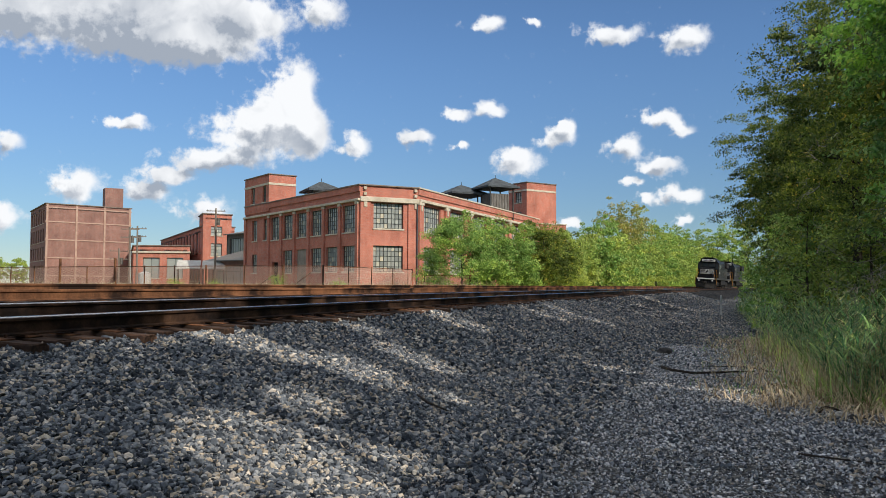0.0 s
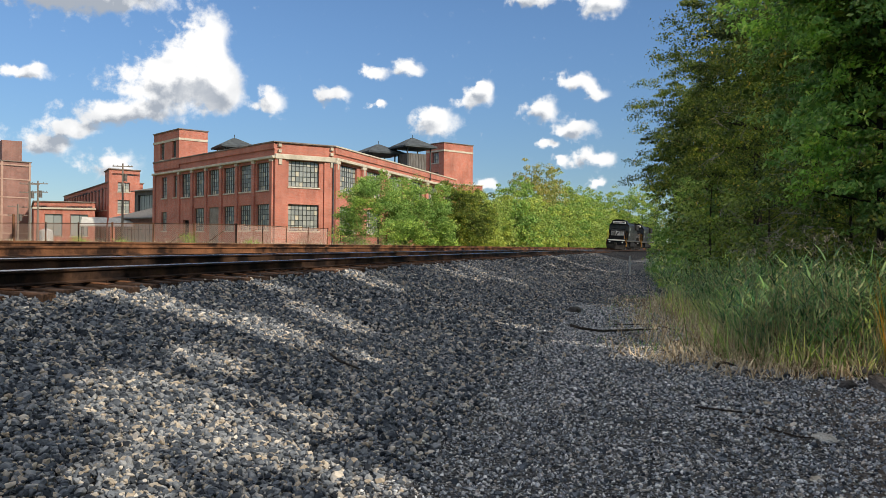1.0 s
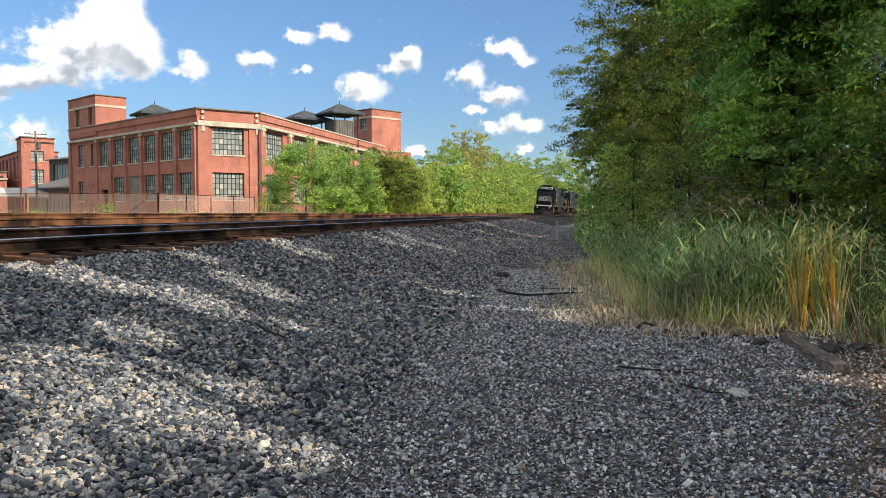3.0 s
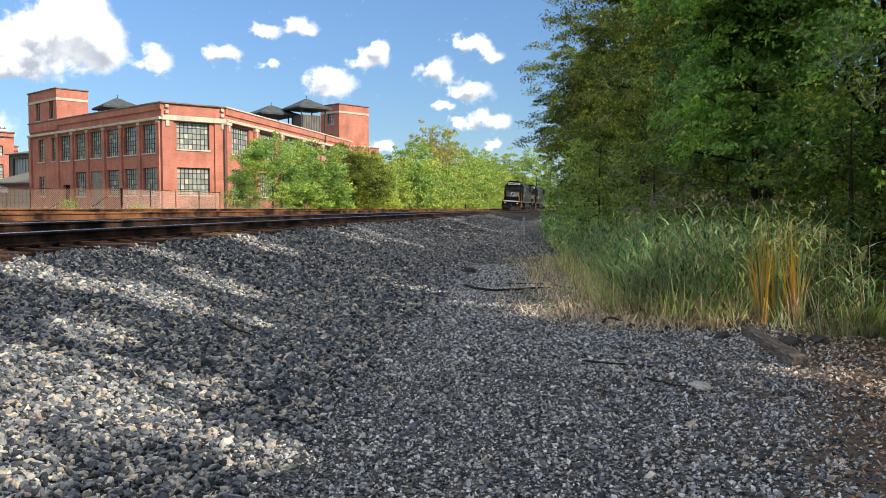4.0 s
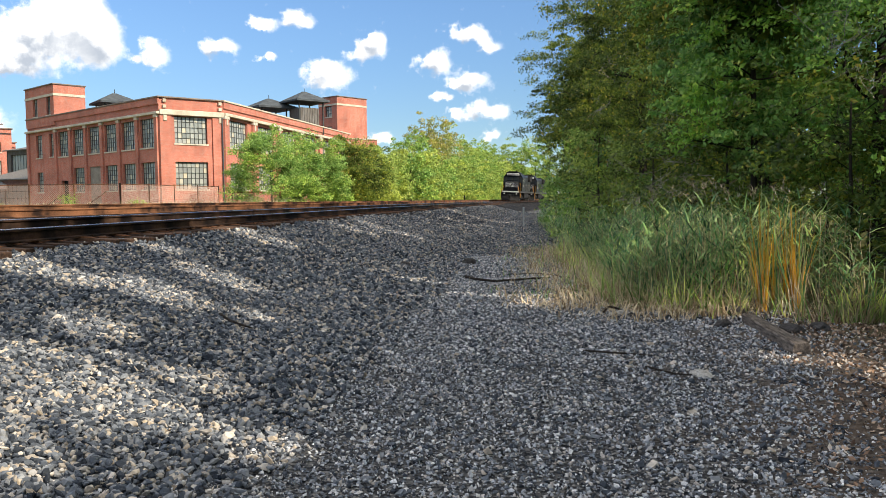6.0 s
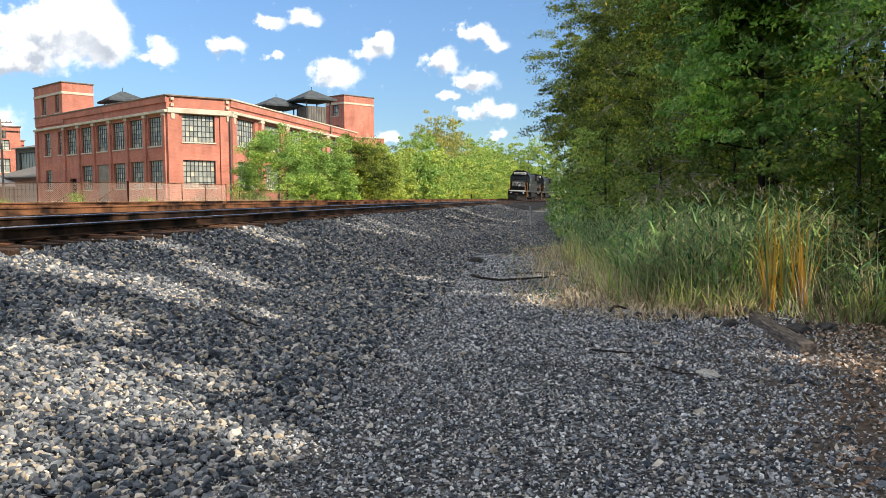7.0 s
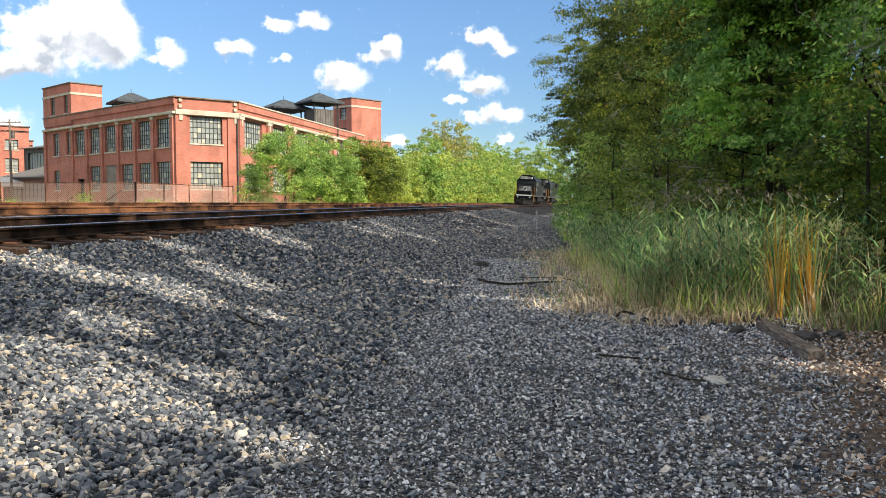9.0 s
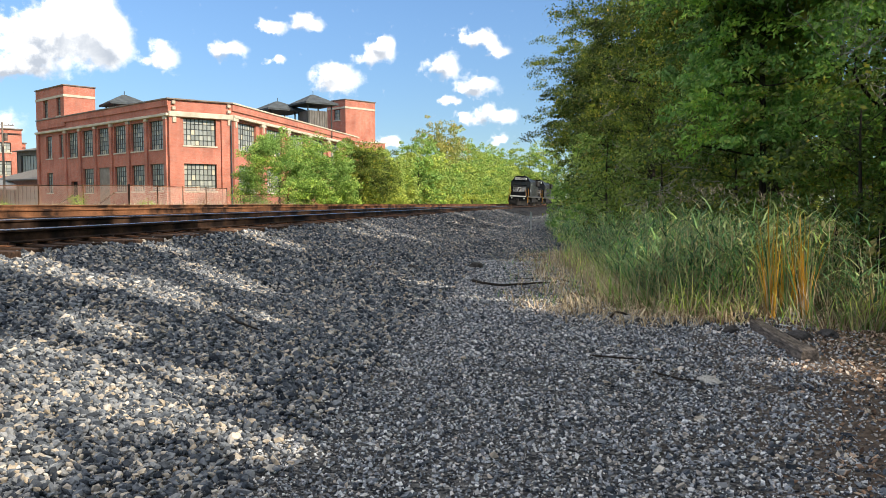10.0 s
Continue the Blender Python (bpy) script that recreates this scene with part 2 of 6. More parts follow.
def brick_material(name, a, b_, mortar, lift=1.0):
    m, t, b = material(name, 0.88, 0.0, 0.25)
    co = t.nodes.new("ShaderNodeTexCoord")
    sep = t.nodes.new("ShaderNodeSeparateXYZ")
    t.links.new(co.outputs["Object"], sep.inputs[0])
    add = t.nodes.new("ShaderNodeMath")
    t.links.new(sep.outputs[0], add.inputs[0])
    t.links.new(sep.outputs[1], add.inputs[1])
    comb = t.nodes.new("ShaderNodeCombineXYZ")
    t.links.new(add.outputs[0], comb.inputs[0])
    t.links.new(sep.outputs[2], comb.inputs[1])
    br = t.nodes.new("ShaderNodeTexBrick")
    br.inputs["Scale"].default_value = 1.0
    br.inputs["Brick Width"].default_value, br.inputs["Row Height"].default_value = 0.215, 0.075
    br.inputs["Mortar Size"].default_value = 0.008
    br.inputs["Color1"].default_value, br.inputs["Color2"].default_value = (*a, 1), (*b_, 1)
    br.inputs["Mortar"].default_value = (*mortar, 1)
    t.links.new(comb.outputs[0], br.inputs["Vector"])
    stain = ramp(t, noise_tex(t, 0.45, 6.0, 0.65), [(0.3, (0.66, 0.64, 0.64)), (0.62, (1.08, 1.06, 1.05))])
    streak = ramp(t, noise_tex(t, 1.0, 4.0, 0.6, stretch=(2.2, 2.2, 0.16)), [(0.3, (0.88, 0.87, 0.87)), (0.65, (1.03, 1.03, 1.03))])
    col = mixed(t, 1.0, mixed(t, 1.0, br.outputs["Color"], stain, "MULTIPLY"), streak, "MULTIPLY")
    t.links.new(col, b.inputs["Base Color"])
    bump(t, b, br.outputs["Fac"], -0.25, 0.006)
    return m


M = {}
M["brick"] = brick_material("red_brick", (0.58, 0.19, 0.12), (0.48, 0.145, 0.094), (0.5, 0.33, 0.26))
M["brick_brown"] = brick_material("brown_brick", (0.34, 0.17, 0.13), (0.28, 0.135, 0.105), (0.32, 0.24, 0.2))
M["limestone"] = worn("cream_limestone", (0.72, 0.64, 0.5), (0.5, 0.43, 0.32), 1.2, 0.85)
M["coping"] = worn("grey_coping", (0.3, 0.25, 0.2), (0.16, 0.12, 0.1), 1.5, 0.8)
M["roof"] = worn("grey_roofing", (0.1, 0.115, 0.12), (0.055, 0.06, 0.065), 1.5, 0.75)
M["corrugated"] = worn("weathered_sheet_metal", (0.24, 0.23, 0.21), (0.13, 0.11, 0.09), 2.0, 0.6, 0.3, stretch=(4, 4, 0.4))
M["steel_frame"] = worn("dark_steel_sash", (0.075, 0.08, 0.075), (0.04, 0.042, 0.04), 5.0, 0.6)
M["door_beige"] = worn("beige_door_paint", (0.36, 0.32, 0.26), (0.24, 0.2, 0.16), 1.5, 0.7)
M["black_inside"] = worn("dark_doorway", (0.02, 0.018, 0.016), (0.012, 0.012, 0.012), 2.0, 0.8)
# pale base colours paint in the sky's reflection; tone differs by pane
M["pane"] = islands("old_window_glass", [(0.0, (0.24, 0.255, 0.235)), (0.5, (0.33, 0.345, 0.31)), (0.85, (0.42, 0.43, 0.37)), (0.96, (0.56, 0.51, 0.38)), (1.0, (0.64, 0.55, 0.38))], 0.25, 0.5)
M["wood_pole"] = worn("weathered_pole_wood", (0.3, 0.25, 0.2), (0.17, 0.14, 0.115), 3.0, 0.9, stretch=(6, 6, 0.3))


def ground_material():
    m, t, b = material("gravel_and_soil", 0.95, 0.0, 0.05)
    co = t.nodes.new("ShaderNodeTexCoord")
    vor = t.nodes.new("ShaderNodeTexVoronoi")
    vor.inputs["Scale"].default_value = 42.0
    t.links.new(co.outputs["Object"], vor.inputs["Vector"])
    pieces = ramp(t, vor.outputs["Color"], [(0.15, (0.02, 0.021, 0.024)), (0.45, (0.07, 0.071, 0.074)), (0.7, (0.15, 0.145, 0.14)), (0.95, (0.36, 0.345, 0.32))])
    soil = ramp(t, noise_tex(t, 60.0, 4.0, 0.7), [(0.3, (0.035, 0.032, 0.03)), (0.7, (0.09, 0.08, 0.07))])
    near = mixed(t, ramp(t, noise_tex(t, 1.3, 5.0, 0.65), [(0.5, (0, 0, 0)), (0.75, (0.45, 0.45, 0.45))]), pieces, soil)
    at = t.nodes.new("ShaderNodeAttribute")
    at.attribute_name = "cover"
    dirt = ramp(t, noise_tex(t, 9.0, 6.0, 0.7), [(0.3, (0.06, 0.045, 0.036)), (0.55, (0.14, 0.105, 0.08)), (0.75, (0.27, 0.22, 0.17))])
    grass = ramp(t, noise_tex(t, 2.5, 6.0, 0.7), [(0.3, (0.07, 0.085, 0.025)), (0.55, (0.16, 0.15, 0.06)), (0.75, (0.3, 0.24, 0.13))])
    sepc = t.nodes.new("ShaderNodeSeparateColor")
    t.links.new(at.outputs["Color"], sepc.inputs[0])
    col = mixed(t, sepc.outputs[0], near, dirt)
    # shade between the stones painted in: ground under them cut to 22 percent
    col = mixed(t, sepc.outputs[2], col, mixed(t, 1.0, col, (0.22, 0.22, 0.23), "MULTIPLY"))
    col = mixed(t, sepc.outputs[1], col, grass)
    t.links.new(col, b.inputs["Base Color"])
    bump(t, b, vor.outputs["Distance"], 0.5, 0.03)
    return m


M["ground"] = ground_material()
M["ballast"] = islands("grey_ballast_stone", [(0.0, (0.03, 0.035, 0.043)), (0.27, (0.09, 0.102, 0.12)), (0.55, (0.18, 0.196, 0.216)), (0.77, (0.31, 0.314, 0.316)), (0.89, (0.44, 0.36, 0.265)), (1.0, (0.64, 0.585, 0.51))], 0.9, 0.08, 30.0)
M["gravel"] = islands("fine_dark_gravel", [(0.0, (0.022, 0.026, 0.034)), (0.22, (0.12, 0.132, 0.152)), (0.48, (0.31, 0.325, 0.35)), (0.72, (0.54, 0.545, 0.56)), (0.8, (0.5, 0.43, 0.36)), (0.9, (0.74, 0.72, 0.7)), (1.0, (0.86, 0.85, 0.84))], 0.85, 0.15, 60.0)
M["tie"] = worn("creosoted_tie_wood", (0.14, 0.08, 0.05), (0.04, 0.027, 0.021), 3.0, 0.9, 0.0, 30.0, 0.4, stretch=(0.8, 6, 6))
tie_tree = M["tie"].node_tree
tie_bsdf = tie_tree.nodes["Principled BSDF"]
tie_link = tie_bsdf.inputs["Base Color"].links[0].from_socket
tie_rand = tie_tree.nodes.new("ShaderNodeObjectInfo").outputs["Random"]
tie_tree.links.new(mixed(tie_tree, 1.0, tie_link, ramp(tie_tree, tie_rand, [(0.0, (0.45, 0.45, 0.47)), (0.6, (1.0, 1.0, 1.0)), (1.0, (1.9, 1.75, 1.6))]), "MULTIPLY"), tie_bsdf.inputs["Base Color"])
M["old_tie"] = worn("grey_weathered_timber", (0.26, 0.215, 0.18), (0.06, 0.048, 0.04), 5.0, 0.95, 0.0, 30.0, 0.5, stretch=(1, 8, 8))
# rust, with sunlit patches and black shade painted into its two colours
M["rail_rust"] = worn("sun_patched_rusty_steel", (0.26, 0.12, 0.06), (0.03, 0.018, 0.014), 0.9, 0.85, 0.0, 35.0, 0.2, lo=0.4, hi=0.62, spec=0.08)
# rusty brown, darkened to paint in the shade on the near rails' sides
M["rail_shade"] = worn("shade_darkened_rail_steel", (0.12, 0.066, 0.04), (0.014, 0.01, 0.009), 1.1, 0.7, 0.0, 35.0, 0.2, lo=0.42, hi=0.7, spec=0.08)
M["band"] = worn("brownish_concrete_band", (0.55, 0.38, 0.3), (0.42, 0.27, 0.2), 1.2, 0.85)
M["rail_head"] = worn("polished_rail_head", (0.62, 0.62, 0.64), (0.45, 0.44, 0.44), 6.0, 0.22, 1.0, 60.0, 0.05)
M["bark"] = worn("grey_brown_bark", (0.06, 0.047, 0.037), (0.022, 0.018, 0.015), 3.0, 0.95, 0.0, 25.0, 0.6, stretch=(5, 5, 0.7))
M["leaf_dark"] = islands("dark_green_leaf", [(0.0, (0.062, 0.1, 0.022)), (0.4, (0.12, 0.18, 0.034)), (0.8, (0.19, 0.255, 0.045)), (0.96, (0.32, 0.33, 0.06)), (1.0, (0.5, 0.38, 0.1))], 0.45, 0.2, None, 0.42, 0.55, 0.25)
M["leaf_light"] = islands("light_green_leaf", [(0.0, (0.22, 0.3, 0.06)), (0.5, (0.36, 0.46, 0.1)), (0.85, (0.44, 0.53, 0.13)), (1.0, (0.5, 0.52, 0.16))], 0.6, 0.15, None, 0.33, 0.35, 0.8)
M["leaf_mid"] = islands("mid_green_leaf", [(0.0, (0.12, 0.24, 0.05)), (0.5, (0.25, 0.4, 0.09)), (0.85, (0.35, 0.49, 0.12)), (1.0, (0.48, 0.52, 0.17))], 0.55, 0.15, None, 0.3, 0.45, 0.75)
M["leaf_yellow"] = islands("yellowing_leaf", [(0.0, (0.2, 0.25, 0.06)), (0.5, (0.34, 0.37, 0.1)), (0.85, (0.45, 0.4, 0.13)), (1.0, (0.5, 0.34, 0.12))], 0.6, 0.35, None, 0.42, 0.3, 0.8)
M["leaf_fresh"] = islands("fresh_green_leaf", [(0.0, (0.13, 0.28, 0.065)), (0.4, (0.24, 0.44, 0.095)), (0.8, (0.34, 0.54, 0.13)), (1.0, (0.52, 0.6, 0.18))], 0.4, 0.35, None, 0.42, 0.55, 0.4)
M["reed"] = islands("green_reed_leaf", [(0.0, (0.02, 0.07, 0.03)), (0.3, (0.1, 0.24, 0.1)), (0.65, (0.24, 0.43, 0.16)), (0.88, (0.46, 0.6, 0.23)), (1.0, (0.66, 0.62, 0.32))], 0.35, 0.25, None, 0.32, 0.9, 0.35)
M["grass_light"] = islands("yellow_green_grass", [(0.0, (0.15, 0.26, 0.07)), (0.4, (0.4, 0.56, 0.15)), (0.8, (0.6, 0.68, 0.26)), (1.0, (0.76, 0.68, 0.42))], 0.6, 0.12, None, 0.38, 1.2)
M["straw"] = islands("dry_straw_stem", [(0.0, (0.22, 0.14, 0.085)), (0.4, (0.5, 0.38, 0.23)), (1.0, (0.78, 0.65, 0.44))], 0.8, 0.1, None, 0.2)
M["ochre"] = islands("ochre_reed_leaf", [(0.0, (0.55, 0.27, 0.03)), (0.6, (0.78, 0.43, 0.05)), (1.0, (0.6, 0.48, 0.12))], 0.6, 0.3, None, 0.35)
M["dead_twig"] = worn("pale_dead_twig", (0.46, 0.41, 0.34), (0.28, 0.24, 0.2), 4.0, 0.9)
M["plume"] = islands("pale_seed_plume", [(0.0, (0.2, 0.17, 0.13)), (1.0, (0.36, 0.31, 0.24))], 0.9, 0.2, None, 0.2)
M["galvanised"] = worn("weathered_galvanised_wire", (0.62, 0.43, 0.35), (0.46, 0.3, 0.23), 6.0, 0.7, 0.1)


# ---------------------------------------------------------------- mesh helpers
class Geo:
    """Collects boxes, prisms and strips into one mesh."""

    def __init__(self):
        self.v, self.f = [], []

    def add(self, verts, faces):
        n = len(self.v)
        self.v += [tuple(p) for p in verts]
        self.f += [tuple(n + i for i in q) for q in faces]
        return self

    def box(self, x0, x1, y0, y1, z0, z1, m=None):
        vs = [Vector((x, y, z)) for z in (z0, z1) for x, y in ((x0, y0), (x1, y0), (x1, y1), (x0, y1))]
        if m is not None:
            vs = [m @ p for p in vs]
        return self.add(vs, [(3, 2, 1, 0), (4, 5, 6, 7), (0, 1, 5, 4), (1, 2, 6, 5), (2, 3, 7, 6), (3, 0, 4, 7)])

    def bevel_box(self, x0, x1, y0, y1, z0, z1, r=0.01, m=None):
        ix, iy = min(r, (x1 - x0) * 0.4), min(r, (y1 - y0) * 0.4)
        ring = [(x0 + ix, y0), (x1 - ix, y0), (x1, y0 + iy), (x1, y1 - iy), (x1 - ix, y1), (x0 + ix, y1), (x0, y1 - iy), (x0, y0 + iy)]
        cx, cy = (x0 + x1) / 2, (y0 + y1) / 2
        sx, sy = 1 - 2 * ix / (x1 - x0), 1 - 2 * iy / (y1 - y0)
        small = [(cx + (x - cx) * sx, cy + (y - cy) * sy) for x, y in ring]
        rz = min(r, (z1 - z0) * 0.4)
        vs = [(x, y, z0) for x, y in small] + [(x, y, z0 + rz) for x, y in ring] + [(x, y, z1 - rz) for x, y in ring] + [(x, y, z1) for x, y in small]
        vs = [Vector(p) for p in vs]
        if m is not None:
            vs = [m @ p for p in vs]
        fs = [tuple(range(7, -1, -1)), tuple(range(24, 32))]
        for k in range(3):
            for i in range(8):
                j = (i + 1) % 8
                fs.append((8 * k + i, 8 * k + j, 8 * k + 8 + j, 8 * k + 8 + i))
        return self.add(vs, fs)

    def tube(self, pts, r, n=6, r2=None):
        pts = [Vector(p) for p in pts]
        r2 = r if r2 is None else r2
        rings = []
        for i, p in enumerate(pts):
            d = (pts[min(i + 1, len(pts) - 1)] - pts[max(i - 1, 0)]).normalized()
            a = d.orthogonal().normalized() if abs(d.z) > 0.9 else d.cross(Vector((0, 0, 1))).normalized()
            b = d.cross(a)
            k = r + (r2 - r) * i / max(1, len(pts) - 1)
            rings.append([p + (a * math.cos(q) + b * math.sin(q)) * k for q in [2 * math.pi * j / n for j in range(n)]])
        vs = [p for ring in rings for p in ring]
        fs = [tuple(range(n - 1, -1, -1)), tuple(range(len(vs) - n, len(vs)))]
        for i in range(len(pts) - 1):
            for j in range(n):
                k = (j + 1) % n
                fs.append((i * n + j, i * n + k, i * n + n + k, i * n + n + j))
        return self.add(vs, fs)

    def extrude(self, poly, a, b, axis="x"):
        """A closed outline of two coordinates, pushed from a to b along an axis."""
        n = len(poly)
        mk = {"x": lambda p, s: (s, p[0], p[1]), "y": lambda p, s: (p[0], s, p[1]), "z": lambda p, s: (p[0], p[1], s)}[axis]
        vs = [mk(p, a) for p in poly] + [mk(p, b) for p in poly]
        fs = [tuple(range(n - 1, -1, -1)), tuple(range(n, 2 * n))]
        fs += [(i, (i + 1) % n, n + (i + 1) % n, n + i) for i in range(n)]
        return self.add(vs, fs)


def mesh_of(name, geo, mat, smooth=False):
    me = bpy.data.meshes.new(name)
    me.from_pydata(geo.v, [], geo.f)
    bm = bmesh.new()
    bm.from_mesh(me)
    bmesh.ops.recalc_face_normals(bm, faces=bm.faces)
    bm.to_mesh(me)
    bm.free()
    if smooth:
        for p in me.polygons:
            p.use_smooth = True
    me.materials.append(mat)
    return me


def part(name, geo, mat, parent=None, label="", m=None, smooth=False):
    ob = new(name, geo if isinstance(geo, bpy.types.Mesh) else mesh_of(name, geo, mat, smooth))
    if parent is not None:
        ob.parent = parent
    if m is not None:
        ob.matrix_local = m
    if label:
        ob["label"] = label
    return ob


def thing(name, label, category, m=None, group="", kind=""):
    ob = new(name)
    if m is not None:
        ob.matrix_world = m
    return tagged(ob, label, category, group, kind)


def raw_mesh(name, verts, faces, mat, faceted=False):
    """A mesh from numpy arrays of corners and of equal-sided faces, shaded smooth or facet by facet."""
    me = bpy.data.meshes.new(name)
    n, k = faces.shape
    me.vertices.add(len(verts))
    me.vertices.foreach_set("co", np.ascontiguousarray(verts, dtype=np.float32).ravel())
    me.loops.add(n * k)
    me.loops.foreach_set("vertex_index", np.ascontiguousarray(faces, dtype=np.int32).ravel())
    me.polygons.add(n)
    me.polygons.foreach_set("loop_start", np.arange(0, n * k, k, dtype=np.int32))
    me.update(calc_edges=True)
    if faceted:
        me.attributes.new("sharp_face", "BOOLEAN", "FACE").data.foreach_set("value", np.ones(n, dtype=bool))
    me.materials.append(mat)
    return me


# ---------------------------------------------------------------- the lie of the land
def track_x(y):
    """The near track's centre line, a gentle curve to the right."""
    y = np.asarray(y, dtype=float)
    c = np.clip(y, -60, 190)
    return -7.2 + 0.085 * c + 0.00052 * c * c + (y - c) * (0.085 + 0.00104 * c)


def track_slope(y):
    return 0.085 + 0.00104 * min(max(y, -60), 190)


U = np.array([-3000, -700, -200, -90, -45, -25, -14, -9.0, -7.6, -6.3, -3.0, -2.0, -1.2, 0, 1.2, 1.55, 2.0, 2.6, 3.2, 3.8, 4.4, 5.0, 5.5, 6.2, 7.2, 8.2, 9.2, 10.5, 13, 18, 30, 60, 200, 700, 3000.0])
Z = np.array([1.0, 1.0, 1.0, 1.0, 1.0, 1.0, 0.98, 1.0, 1.2, 1.27, 1.2, 1.12, 1.07, 1.03, 1.01, 0.92, 0.8, 0.64, 0.49, 0.34, 0.2, 0.1, 0.05, 0.0, -0.02, -0.02, 0.0, 0.06, 0.1, 0.1, 0.1, 0.1, 0.1, 0.1, 0.1])


def relief(x, y):
    """Small humps and hollows of the gravel near the camera."""
    x, y = np.asarray(x, dtype=float), np.asarray(y, dtype=float)
    u = x - track_x(y)
    soft = ((u > 1.6) & (u < 9.5) & (y > -2) & (y < 60)).astype(float)
    n = [noise.noise(Vector((a * 0.8, b * 0.8, 3.0))) + 0.5 * noise.noise(Vector((a * 2.3, b * 2.3, 7.0))) for a, b in zip(x.ravel(), y.ravel())]
    return soft, np.array(n).reshape(x.shape)


def ground_z(x, y):
    soft, n = relief(x, y)
    return np.interp(np.asarray(x) - track_x(y), U, Z) + soft * n * 0.035


def make_ground():
    us = np.unique(np.concatenate([U, np.arange(1.6, 9.4, 0.2)]))
    ys = np.concatenate([[-3000, -800, -250, -100, -50, -25, -12, -6], np.arange(0, 30, 0.3), np.arange(30, 100, 2.0), [110, 130, 160, 200, 260, 400, 800, 3000]])
    gu, gy = np.meshgrid(us, ys)
    x = track_x(gy) + gu
    z = np.interp(gu, U, Z)
    soft, bumpy = relief(x, gy)
    z = z + soft * bumpy * 0.035
    nv, nu = x.shape
    verts = np.stack([x, gy, z], -1).reshape(-1, 3)
    i = np.arange(nv * nu).reshape(nv, nu)
    faces = np.stack([i[:-1, :-1], i[:-1, 1:], i[1:, 1:], i[1:, :-1]], -1).reshape(-1, 4)
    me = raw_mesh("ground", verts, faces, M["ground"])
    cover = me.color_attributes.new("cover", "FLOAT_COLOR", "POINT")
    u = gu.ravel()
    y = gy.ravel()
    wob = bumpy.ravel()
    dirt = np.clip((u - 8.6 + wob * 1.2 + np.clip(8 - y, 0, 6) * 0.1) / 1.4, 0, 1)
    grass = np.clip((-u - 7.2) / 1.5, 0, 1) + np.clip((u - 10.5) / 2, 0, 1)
    # mask of that painted shade: full under the ballast, slight under the fine gravel
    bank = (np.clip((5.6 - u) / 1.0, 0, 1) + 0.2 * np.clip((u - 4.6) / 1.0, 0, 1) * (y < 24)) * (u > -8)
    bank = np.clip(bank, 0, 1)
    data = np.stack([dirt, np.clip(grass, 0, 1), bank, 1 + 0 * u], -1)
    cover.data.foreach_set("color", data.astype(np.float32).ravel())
    return tagged(new("ground", me), "gravel and soil beside the railway with dry grass beyond", "ground", kind="structure")


make_ground()


# ---------------------------------------------------------------- railway tracks
RAIL = [(-0.07, 0.0), (0.07, 0.0), (0.07, 0.016), (0.012, 0.032), (0.0085, 0.13), (0.036, 0.142), (0.037, 0.17),
        (0.03, 0.18), (-0.03, 0.18), (-0.037, 0.17), (-0.036, 0.142), (-0.0085, 0.13), (-0.012, 0.032), (-0.07, 0.016)]


def rail_geo(offset, base_z, y0, y1, part_of):
    ys = list(np.arange(y0, min(y1, 60), 2.0)) + list(np.arange(60, y1 + 1, 6.0))
    prof = RAIL if part_of == "web" else [(-0.0375, 0.168), (-0.0305, 0.1815), (0.0305, 0.1815), (0.0375, 0.168)]
    g = Geo()
    n = len(prof)
    vs = []
    for y in ys:
        x = float(track_x(y)) + offset
        for a, h in prof:
            vs.append((x + a, y, base_z + h))
    fs = []
    for i in range(len(ys) - 1):
        for j in range(n if part_of == "web" else n - 1):
            k = (j + 1) % n
            fs.append((i * n + j, i * n + k, i * n + n + k, i * n + n + j))
    return g.add(vs, fs)


def railway_track(label, centre, z_in, z_out, web, head, seed):
    """centre: distance of the track's centre line from the near track's; z_in, z_out: rail tops of its right and left rail."""
    rng = random.Random(seed)
    t = thing("railway_track", label, "railway track", kind="structure")
    for off, z in ((centre + 0.755, z_in), (centre - 0.755, z_out)):
        r = part("rail", rail_geo(off, z - 0.18, -40, 230, "web"), web, t, "rusty steel rail")
        part("rail_head", rail_geo(off, z - 0.18, -40, 230, "head"), head, r, "worn running surface of the rail")
    tie = Geo().bevel_box(-1.3, 1.3, -0.115, 0.115, -0.19, 0.0, 0.015)
    meshes = []
    for k in range(4):
        g = Geo()
        g.v = [(x + rng.uniform(-.012, .012), y + rng.uniform(-.008, .008), z + rng.uniform(-.006, .006)) for x, y, z in tie.v]
        g.f = tie.f
        meshes.append(mesh_of("tie", g, M["tie"]))
    plate = mesh_of("tie_plate", Geo().bevel_box(-0.18, 0.18, -0.09, 0.09, 0.0, 0.018, 0.005)
                    .bevel_box(-0.105, -0.08, -0.07, -0.045, 0.018, 0.05, 0.004).bevel_box(0.08, 0.105, 0.045, 0.07, 0.018, 0.05, 0.004), M["rail_rust"])
    cant = math.degrees(math.atan2(z_out - z_in, 1.51))
    y = -6.0
    while y < 110:
        yaw = -math.degrees(math.atan(track_slope(y)))
        x = float(track_x(y)) + centre
        zc = (z_in + z_out) / 2 - 0.18 - 0.018
        m = pose(x + rng.uniform(-.13, .13), y, zc + rng.uniform(-.012, .006), 0, cant, yaw + rng.uniform(-2.5, 2.5))
        ob = part("tie", rng.choice(meshes), None, t, "", m)
        if y < 40 and centre > -1:
            for side in (0.755, -0.755):
                part("tie_plate", plate, None, ob, "", pose(side, 0, 0.0))
        y += 0.53 + rng.uniform(-.03, .03)
    return t


